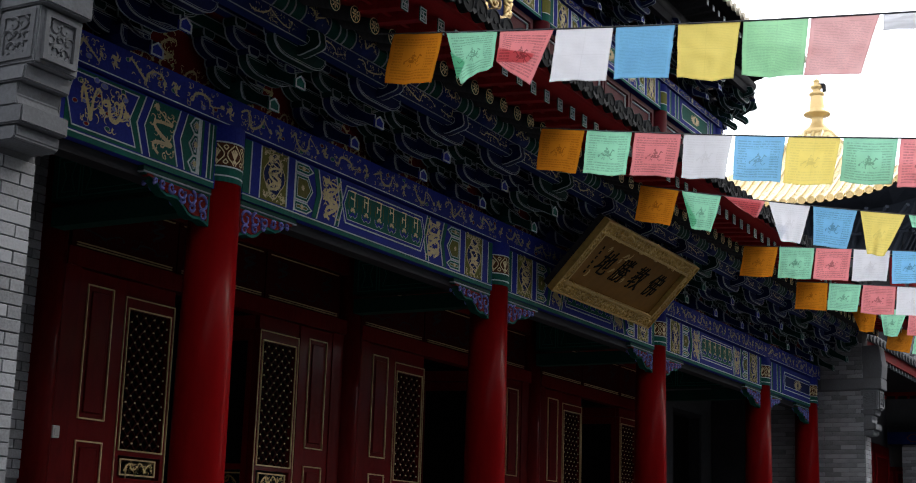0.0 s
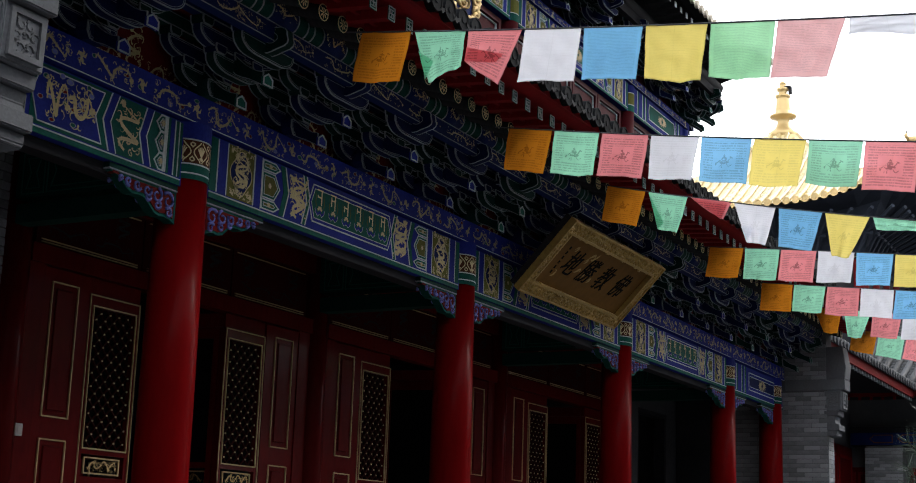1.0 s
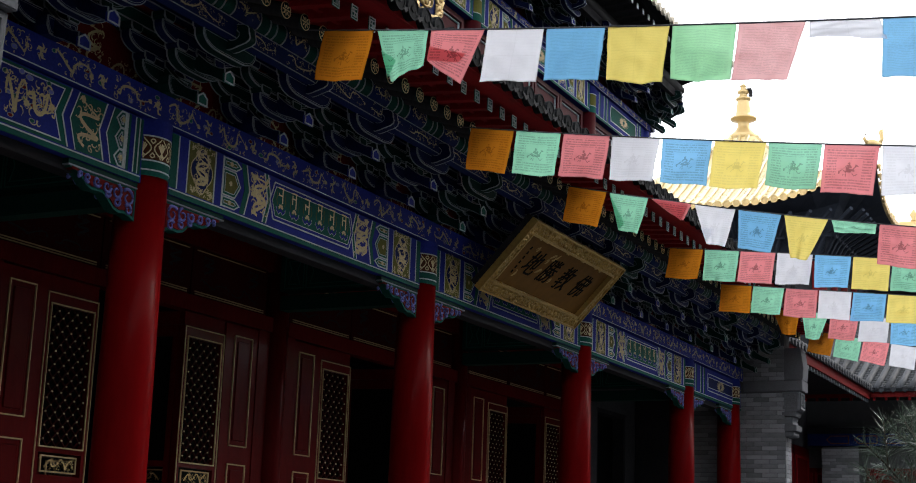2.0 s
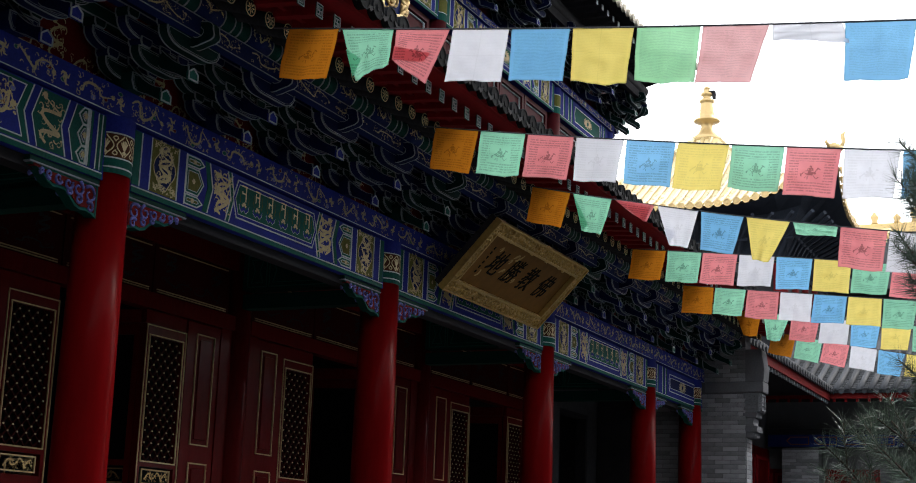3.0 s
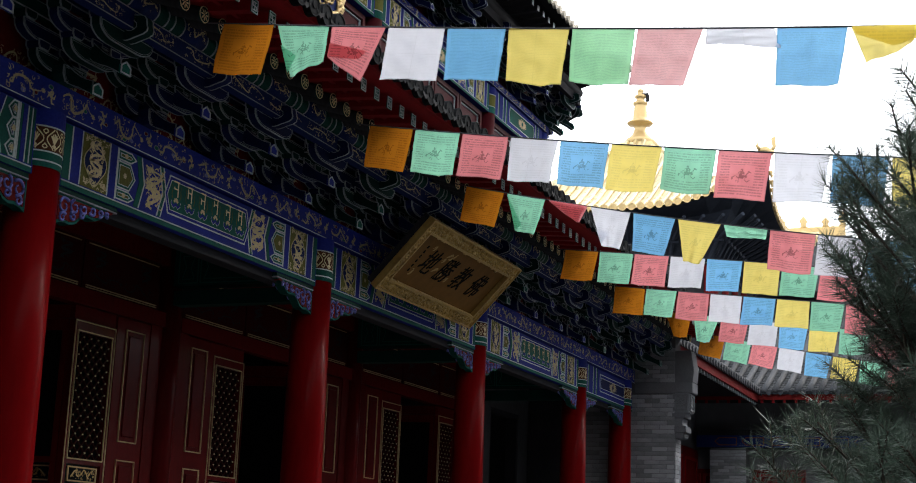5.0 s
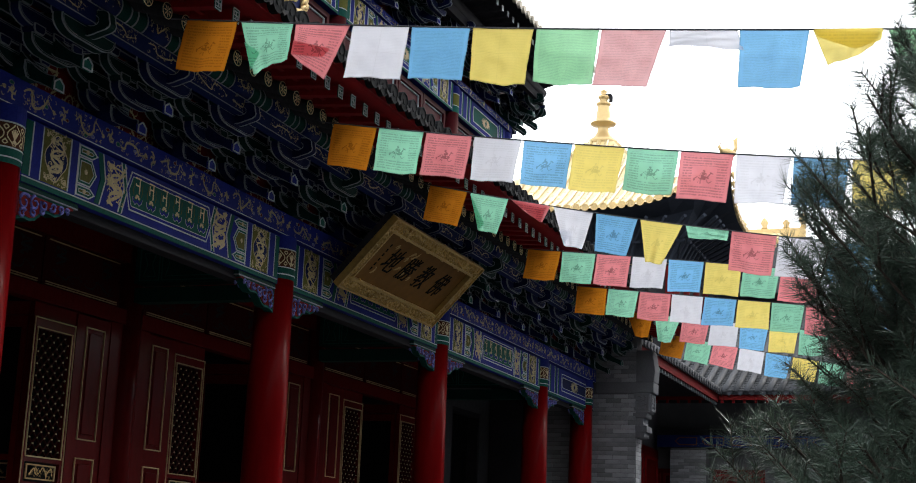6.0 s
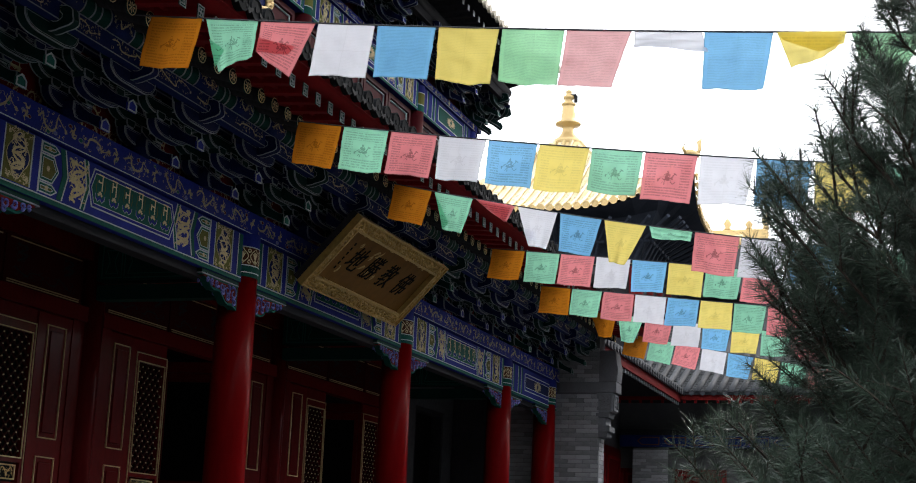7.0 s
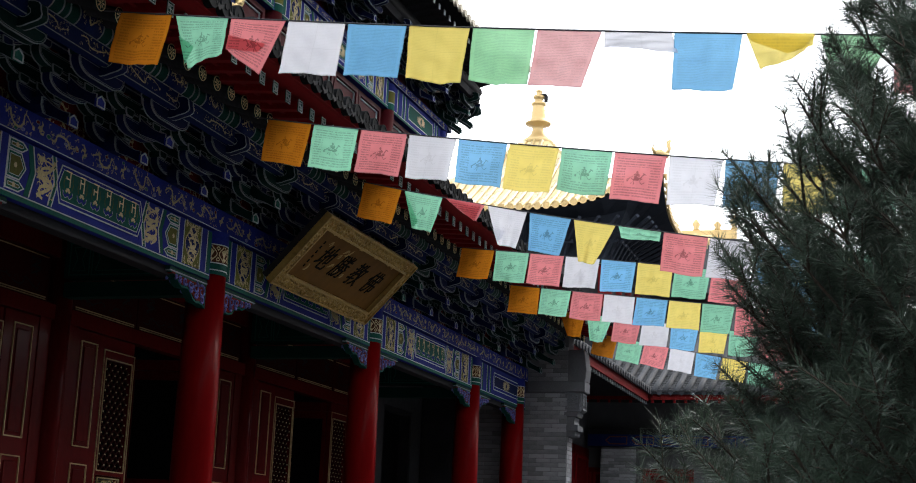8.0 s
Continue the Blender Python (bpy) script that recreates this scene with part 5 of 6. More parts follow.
part("body", box(B(), 4.97, 22.55, UY - 0.13, UY + 0.03, UB + 0.45, UB + 0.56), BLUE, up)
for i, (x0, x1, k) in enumerate(uspans):
    thin_beam_paint(up, x0, x1, UY - 0.13, UB + 0.45, UB + 0.56, 1500 + 20 * i)
# framed wall panels under the upper beam
for x0, x1, k in uspans[1:]:
    n = 4 if x1 - x0 > 3 else 2
    for i in range(n):
        a, b = x0 + 0.2 + (x1 - x0 - 0.4) * i / n, x0 + 0.2 + (x1 - x0 - 0.4) * (i + 1) / n
        c = thing("window_panel", "dull red framed panel with thin pale lines under the upper beam", "panel", "panels of the upper storey")
        fr = B()
        ring(fr, [(a + 0.015, 7.2), (b - 0.015, 7.2), (b - 0.015, UB - 0.02), (a + 0.015, UB - 0.02)], 0.07, UY - 0.02, UY + 0.028)
        part("frame", fr, WALL_RED, c)
        ln = B()
        ring(ln, [(a + 0.09, 7.28), (b - 0.09, 7.28), (b - 0.09, UB - 0.10), (a + 0.09, UB - 0.10)], 0.012, UY + 0.008, UY + 0.03)
        part("pale_line", ln, LINE, c)
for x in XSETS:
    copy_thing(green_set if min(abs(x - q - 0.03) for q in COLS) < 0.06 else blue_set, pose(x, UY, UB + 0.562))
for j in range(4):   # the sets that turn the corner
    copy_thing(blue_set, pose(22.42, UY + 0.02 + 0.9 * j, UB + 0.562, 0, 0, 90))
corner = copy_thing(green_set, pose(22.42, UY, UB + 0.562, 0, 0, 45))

up2 = thing("upper_purlin", "dark blue eave purlin of the upper storey", "beam")
bm = B()
tube(bm, [(4.6, 7.13, 9.27), (22.5, 7.13, 9.27)], 0.085, 16)
part("purlin", bm, TIMBER, up2, smooth=True)
part("board", box(B(), 4.6, 22.5, 7.09, 7.17, 9.05, 9.18), TIMBER, up2)

def lift(x):
    """The corner of the upper eaves sweeps up."""
    t = max(0.0, (x - 20.6) / 3.2)
    return 0.55 * t * t


EX = 23.5
us = B()
xs = [4.5 + (EX - 4.5) * i / 24 for i in range(25)]
low = [(us.verts.new((x, 6.54, 9.42 + lift(x))), us.verts.new((x, 7.9, 9.80))) for x in xs]
for a, b in zip(low, low[1:]):
    us.faces.new((a[0], b[0], b[1], a[1]))
ysd = [6.54 + 5.6 * i / 10 for i in range(11)]
sd = [(us.verts.new((EX, y, 9.42 + 0.55 * max(0, 1 - (y - 6.54) / 3.0) ** 2)), us.verts.new((22.2, max(y, 7.9), 9.80))) for y in ysd]
for a, b in zip(sd, sd[1:]):
    us.faces.new((a[0], a[1], b[1], b[0]))
geo = bmesh.ops.solidify(us, geom=list(us.faces), thickness=0.05)
solid("upper_soffit", us, TIMBER, "dark boarded soffit under the upper eaves", "soffit", "structure")


def dark_rafter(x):
    c = thing("upper_rafter", "square dark rafter with a pale end under the upper eaves", "rafter", "rafters of the upper eaves", (x, 6.62, 9.40 + lift(x)))
    part("shaft", box(B(), -0.036, 0.036, 0, 0.75, -0.05, 0.03), TIMBER, c)
    part("end_plate", box(B(), -0.036, 0.036, -0.008, 0.0, -0.045, 0.035), LINE, c)
    return c


ra = dark_rafter(12.0)
x = 12.25
while x < EX - 0.1:
    copy_thing(ra, pose(x, 6.62, 9.385 + lift(x)))
    x += 0.245
ur = thing("upper_roof", "dark tiled upper roof with pale end tiles along the eaves", "roof", kind="structure")
tl = B()
v0 = [tl.verts.new((x, 6.48, 9.52 + lift(x))) for x in xs]
v1 = [tl.verts.new((min(x, 22.0), 9.6, 11.4)) for x in xs]
for i in range(len(xs) - 1):
    tl.faces.new((v0[i], v0[i + 1], v1[i + 1], v1[i]))
s0v = [tl.verts.new((EX + 0.06, y - 0.06, 9.52 + 0.55 * max(0, 1 - (y - 6.54) / 3.0) ** 2)) for y in ysd]
s1v = [tl.verts.new((22.0, max(9.6, y), 11.4)) for y in ysd]
for i in range(len(ysd) - 1):
    tl.faces.new((s0v[i], s1v[i], s1v[i + 1], s0v[i + 1]))
bmesh.ops.solidify(tl, geom=list(tl.faces), thickness=0.06)
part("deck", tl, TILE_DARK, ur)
pale_end = mat("weathered_pale_end_tile", (0.42, 0.38, 0.30), 0.6, var=0.3)
et = B()
prism(et, [(0.06 * math.cos(i * 0.5236), 0.06 * math.sin(i * 0.5236)) for i in range(12)], -0.05, 0.0)
et_mesh = mesh_of(et, "end_tile", pale_end)
x = 12.0
while x < EX:
    piece("end_tile", et_mesh, ur, x, 6.48, 9.53 + lift(x))
    x += 0.21
for k in range(22):
    y = 6.4 + 0.21 * k
    piece("end_tile", et_mesh, ur, EX + 0.06, y, 9.53 + 0.55 * max(0, 1 - (y - 6.54) / 3.0) ** 2, 90)
# the swept hip beam under the corner
hip = thing("hip_beam", "carved dark hip beam at the corner of the upper eaves", "beam")
bm = B()
tube(bm, [(22.3, 7.9, 9.55), (22.9, 7.3, 9.40)], [0.10, 0.07], 8)
part("beam", bm, TIMBER, hip, smooth=True)
# gilded upright plaque under the upper eaves
gp = thing("upright_plaque", "upright plaque with a pierced gilded frame on the upper storey", "plaque", at=(13.66, 7.40, 7.33))
part("board", box(B(), -0.42, 0.42, 0.03, 0.09, 0.1, 1.25), NAVY, gp)
for sx in (-0.3, 0.3):
    part("bracket_arm", box(B(), sx - 0.03, sx + 0.03, 0.085, 0.31, 0.84, 0.92), TIMBER, gp, "dark iron arm to the beam")
r = random.Random(8)


def curls(spots, lo, hi, thick):
    bm = B()
    for ex, ez in spots:
        rad, ph, d = r.uniform(lo, hi), r.uniform(0, 6.28), r.choice((-1, 1))
        tube(bm, [(ex + rad * (1 - i / 14) * math.cos(ph + d * i * 0.5), 0.004 * i, ez + rad * (1 - i / 14) * math.sin(ph + d * i * 0.5)) for i in range(12)], [thick - thick / 22 * i for i in range(12)], 6)
    return bm


rim = [(-0.46 + 0.92 * i / 11, z) for i in range(12) for z in (0.08, 0.17)] + [(s * 0.47, 0.1 + 1.2 * i / 15) for i in range(16) for s in (-1, 1)]
part("pierced_frame", curls(rim + rim, 0.055, 0.10, 0.026), GILT, gp, "pierced gilded scroll frame", smooth=True, kind="stuff")
part("relief", curls([(r.uniform(-0.34, 0.34), r.uniform(0.16, 1.2)) for _ in range(70)], 0.04, 0.08, 0.02), GILT, gp, "gilded relief on the board", smooth=True, kind="stuff")

# ---- strings of prayer flags from the eaves out over the courtyard ----
def flag_mesh(material, w, h, bl, br, seed):
    """A flag hung from the origin along -y, w wide and h deep; bl and br shift the lower corners (share of w, share of h)."""
    r = random.Random(seed)
    n, k = 20, 18
    verts, uvs = [], []
    ph, amp = r.uniform(0, 6.28), r.uniform(0.006, 0.016)
    curl = r.uniform(-0.03, 0.03)
    cu, cv, ck = r.uniform(0.40, 0.60), r.uniform(0.42, 0.58), r.uniform(0.004, 0.009)   # pressed folds
    wa, wb = r.uniform(-5, 5), r.uniform(7, 13)
    for j in range(k + 1):
        v = j / k
        for i in range(n + 1):
            u = i / n
            left, right = Vector((bl[0] * w * v, bl[1] * h * v)), Vector((w + br[0] * w * v, br[1] * h * v))
            p = left.lerp(right, u)
            sag = 0.004 * math.sin(math.pi * u)
            bowl = 0.006 * math.sin(2 * math.pi * u + ph) * v
            x = amp * math.sin(5.5 * u + ph + 1.4 * v) * (0.02 + v) + curl * v * v + 0.006 * math.sin(17 * u + 3 * ph + 4 * v) * v
            x += ck * (math.exp(-abs(u - cu) * 16) + 0.8 * math.exp(-abs(v - cv) * 16)) + 0.0045 * math.sin(wb * u + wa * v + ph) * math.sin(9 * v + 2 * ph)
            verts.append((x, -p.x, -p.y - sag - bowl * 0.6))
            uvs.append((u, 1 - v))
    faces = [(j * (n + 1) + i, j * (n + 1) + i + 1, (j + 1) * (n + 1) + i + 1, (j + 1) * (n + 1) + i) for j in range(k) for i in range(n)]
    me = bpy.data.meshes.new("flag")
    me.from_pydata(verts, [], faces)
    uv = me.uv_layers.new(name="UVMap")
    for lp in me.loops:
        uv.data[lp.index].uv = uvs[lp.vertex_index]
    for p in me.polygons:
        p.use_smooth = True
    me.materials.append(material)
    return me


ORDER = ("yellow", "green", "red", "white", "blue")
STRINGS = [  # x of the string, its end height, fall, spring, flags
    (7.92, 4.95, 0.1330, 0.0055, 17), (10.24, 4.92, 0.165, 0.0075, 15), (12.40, 4.955, 0.235, 0.0130, 13), (15.50, 4.985, 0.098, -0.004, 12),
    (17.60, 4.95, 0.115, 0.002, 12), (20.22, 5.07, 0.135, 0.004, 11), (22.62, 5.13, 0.222, 0.011, 10),
]
ODD = {  # folded or twisted flags: lower corners
    (0, 0): ((-0.05, 1.0), (-0.06, 1.02)), (0, 1): ((0.40, 1.0), (-0.03, 0.68)), (0, 2): ((0.03, 0.62), (-0.28, 1.08)), (0, 7): ((-0.05, 1.0), (-0.22, 0.98)), (0, 8): ((0.02, 0.30), (0.14, 0.36)),
    (0, 10): ((0.25, 0.62), (-0.15, 0.30)), (0, 11): ((0.15, 0.45), (-0.3, 0.75)), (2, 1): ((0.45, 0.98), (-0.06, 1.0)), (2, 2): ((0.12, 0.10), (-0.10, 0.50)),
    (2, 3): ((0.45, 0.98), (-0.10, 1.0)), (2, 4): ((0.15, 1.0), (-0.10, 1.0)), (2, 5): ((0.30, 1.08), (-0.32, 1.08)), (2, 6): ((0.10, 0.30), (-0.02, 0.26)), (5, 0): ((0.45, 1.0), (-0.05, 1.0)), (5, 1): ((0.28, 1.1), (-0.25, 1.1)),
}
FOLDS = {(0, 1): ((0.17, 0.42), (0.50, 0.62), (0.40, 0.97)), (0, 2): ((0.03, 0.35), (0.03, 0.62), (0.62, 0.66), (0.75, 0.50)), (2, 1): ((0.02, 0.04), (0.45, 0.96), (0.58, 0.80)), (2, 2): ((0.02, 0.02), (0.14, 0.10), (0.55, 0.32), (0.86, 0.50), (0.97, 0.03)), (2, 3): ((0.28, 0.60), (0.46, 0.96), (0.62, 0.62)), (0, 10): ((0.02, 0.02), (0.10, 0.16), (0.62, 0.36), (0.97, 0.22), (0.98, 0.02))}
PITCH = 0.411
for si, (sx, sz, fall, spring, n) in enumerate(STRINGS):
    def at(s):
        return sz - fall * s + spring * s * s
    st = thing("flag_string", "dark cord strung from the eaves across the courtyard", "cord", "flag strings")
    bm = B()
    tube(bm, [(sx, 5.03 - s, at(s)) for s in [-0.12 + (n * PITCH + 0.5) * i / 24 for i in range(25)]], 0.0055, 6)
    part("cord", bm, CORD, st)
    r = random.Random(40 + si)
    for i in range(n):
        c = ORDER[i % 5] if i else "orange"
        s0f, s1f = i * PITCH + 0.008, (i + 1) * PITCH - 0.008
        w = s1f - s0f
        bl, br = ODD.get((si, i), ((r.uniform(-0.03, 0.06), r.uniform(0.96, 1.03)), (r.uniform(-0.08, 0.02), r.uniform(0.96, 1.03))))
        fine = si == 0 and i in (3, 4, 5, 6, 7, 8, 9, 10, 11)
        me = flag_mesh((FINE if fine else FLAG)[c], w, 0.352, bl, br, 100 * si + i)
        folded = (si, i) in ODD
        ob = tagged(new("prayer_flag", me), f"{'folded' if folded else 'square'} {c} cotton prayer flag with {'faint' if fine else 'dark'} print on a cord", "flag", "prayer flags")
        ob.matrix_basis = pose(sx, 5.03 - s0f, at(s0f) + 0.002, math.degrees(math.atan2(at(s0f) - at(s1f), w)), 0, 0)
        if (si, i) in FOLDS:   # the corner that the wind has turned over
            fm = bpy.data.meshes.new("fold")
            fm.from_pydata([(-0.016 - 0.004 * k, -u * w, -v * 0.352) for k, (u, v) in enumerate(FOLDS[(si, i)])], [], [tuple(range(len(FOLDS[(si, i)])))])
            uvl = fm.uv_layers.new(name="UVMap")
            for k, (u, v) in enumerate(FOLDS[(si, i)]):
                uvl.data[k].uv = (1 - u, 1 - v)
            fm.materials.append(FLAG[c])
            fo = new("folded_corner", fm)
            fo.parent = ob

# ---- grey side wings past the hall ----
def wing_roof(name, label, along, a0, a1, edge, z, depth, pitch, seed):
    """A tiled slope. along 'y': the eave runs along y at x = edge and rises to +x; along 'x': it runs along x at y = edge and rises to +y."""
    rf = thing(name, label, "roof")
    n = 7
    prof = [(depth * i / n, z + depth * pitch * (0.75 * i / n + 0.25 * (i / n) ** 2)) for i in range(n + 1)]

    def at(a, d, zz):
        return (edge + d, a, zz) if along == "y" else (a, edge + d, zz)

    deck = B()
    lo = [(deck.verts.new(at(a0, d, q)), deck.verts.new(at(a1, d, q)), deck.verts.new(at(a1, d + 0.02, q - 0.06)), deck.verts.new(at(a0, d + 0.02, q - 0.06))) for d, q in prof]
    for p, q in zip(lo, lo[1:]):
        deck.faces.new((p[0], p[1], q[1], q[0]))
        deck.faces.new((p[3], q[3], q[2], p[2]))
    deck.faces.new(lo[0])
    part("deck", deck, TILE, rf)
    rib = B()
    rows = []
    for d, q in prof:
        rows.append([rib.verts.new((d, 0.065 * math.cos(t), q + 0.015 + 0.07 * math.sin(t)) if along == "y" else (0.065 * math.cos(t), d, q + 0.015 + 0.07 * math.sin(t))) for t in [math.pi * k / 6 for k in range(7)]])
    for p, q in zip(rows, rows[1:]):
        for k in range(6):
            rib.faces.new((p[k], p[k + 1], q[k + 1], q[k]))
    rib.faces.new(rows[0])
    rm = mesh_of(rib, "barrel_row", TILE, True)
    dr = B()
    pts = [(-0.06, 0.02), (-0.05, -0.05), (0, -0.085), (0.05, -0.05), (0.06, 0.02)]
    prism(dr, pts, -0.02, 0.0, "x" if along == "y" else "y")
    dm = mesh_of(dr, "drip_tile", TILE)
    # cross ridges of the pan tiles between the rows
    pn = B()
    for d, q in [(depth * (i + 0.5) / 26, 0) for i in range(26)]:
        u = d / depth
        q = z + depth * pitch * (0.75 * u + 0.25 * u * u) + 0.012
        if along == "y":
            box(pn, d, d + 0.05, -0.055, 0.055, q, q + 0.012)
        else:
            box(pn, -0.055, 0.055, d, d + 0.05, q, q + 0.012)
    pm = mesh_of(pn, "pan_row", mat("worn_pan_tile", (0.12, 0.123, 0.13), 0.7, var=0.4, spec=0.12))
    k = 0
    a = min(a0, a1) + 0.1
    while a < max(a0, a1):
        for nm, me, o in (("barrel_row", rm, 0), ("drip_tile", dm, 0.12), ("pan_row", pm, 0.12)):
            if along == "y":
                piece(nm, me, rf, edge, a + o, z if nm == "drip_tile" else 0)
            else:
                piece(nm, me, rf, a + o, edge, z if nm == "drip_tile" else 0)
        a += 0.24
        k += 1
    fa = B()
    if along == "y":
        box(fa, edge + 0.06, edge + 0.10, a0, a1, z - 0.17, z - 0.05)
        so = box(B(), edge + 0.102, edge + 1.3, a0, a1, z - 0.10, z - 0.07)
    else:
        box(fa, a0, a1, edge + 0.06, edge + 0.10, z - 0.22, z - 0.05)
        so = box(B(), a0, a1, edge + 0.102, edge + 1.6, z - 0.10, z - 0.07)
    part("fascia", fa, PANEL_RED, rf, "red painted eave board")
    part("soffit", so, TIMBER, rf, "dark boards under the eaves")
    ends = B()
    box(ends, -0.026, 0.026, -0.026, 0.026, -0.03, 0.03)
    em = mesh_of(ends, "rafter_end", EAVE_RED if along == "y" else DIM_LINE)
    a = min(a0, a1) + 0.15
    while a < max(a0, a1):
        if along == "y":
            piece("rafter_end", em, rf, edge + 0.12, a, z - 0.20)
        else:
            piece("rafter_end", em, rf, a, edge + 0.12, z - 0.25)
        a += 0.24
    return rf


wing_roof("side_wing_roof", "grey barrel tile roof of the side wing with red eaves", "y", -8.0, 7.6, 31.0, 5.17, 4.6, 0.50, 1)
wing_roof("link_roof", "grey tiled link roof beside the hall with red eaves", "x", 22.9, 31.0, 5.60, 5.17, 2.6, 0.56, 2)
wb = solid("wall_side_wing", box(B(), 32.4, 36.5, -8.0, 7.6, 0.0, 5.4), MORTAR, "dark grey brick front of the side wing", "wall", "structure")
solid("wall_link", box(B(), 22.85, 32.4, 7.3, 8.3, 0.0, 5.6), MORTAR, "dark grey brick wall of the link building", "wall", "structure")
solid("lintel_side_wing", box(B(), 32.0, 32.38, -7.8, 7.2, 4.05, 4.45), TIMBER, "dark lintel of the side wing", "beam", "structure")
wing_beam = thing("wing_beam", "dull blue painted beam with faint gilded ornament over the wing doors", "beam", at=(31.98, 0.0, 4.06))
part("board", box(B(), 0.0, 0.015, -7.8, 7.2, 0.0, 0.26), NAVY, wing_beam)
orn = B()
for k in range(24):
    ring(orn, [(-7.5 + 0.6 * k, 0.04), (-7.1 + 0.6 * k, 0.04), (-7.0 + 0.6 * k, 0.13), (-7.1 + 0.6 * k, 0.22), (-7.5 + 0.6 * k, 0.22)], 0.02, -0.006, 0.0, "x")
part("gilded_ornament", orn, BROWN, wing_beam, kind="stuff")
for y in (7.15, 5.45, 2.6, 0.2):
    d = thing("side_door", "dark red panelled door of the side wing", "door", "doors of the side wing", (32.37, y, 0.4))
    part("leaf", box(B(), -0.04, 0.03, -0.58, 0.58, 0.0, 3.2), DOOR, d)
    for s in (-0.53, 0.03):
        for z0, z1 in ((0.2, 1.2), (1.35, 2.55), (2.65, 3.1)):
            part("moulding", ring(B(), [(s, z0), (s + 0.50, z0), (s + 0.50, z1), (s, z1)], 0.05, -0.07, -0.04, "x"), EAVE_RED, d, "brighter red moulding")
ld = thing("link_door", "dark red double door in the wall of the link building", "door", at=(30.9, 7.3, 0.4))
for sx in (-0.7, 0.7):
    lf = part("leaf", box(B(), sx - 0.69, sx + 0.69, -0.06, 0.0, 0.0, 3.6), DOOR, ld)
    part("moulding", ring(B(), [(sx - 0.58, 1.4), (sx + 0.58, 1.4), (sx + 0.58, 3.4), (sx - 0.58, 3.4)], 0.06, -0.085, -0.06), EAVE_RED, lf)
for y, hw in ((6.50, 0.40), (3.85, 0.20), (1.4, 0.22)):
    p = thing("wing_pillar", "grey brick pillar on the front of the side wing", "pillar", "pillars of the side wing", (32.2, y, 0.0))
    part("shaft", box(B(), -0.22, 0.16, -hw, hw, 0.0, 4.04, 0.02), MORTAR, p)
    lay(p, -hw, hw, 2.2, 4.03, -0.222, "-x")

# ---- pavilion with a gilded roof and spire ----
# dark timber lightened towards blue, so distance haze is part of the colour
SOFFIT = mat("haze_lifted_timber", (0.024, 0.029, 0.040), 0.7, var=0.4, spec=0.06)


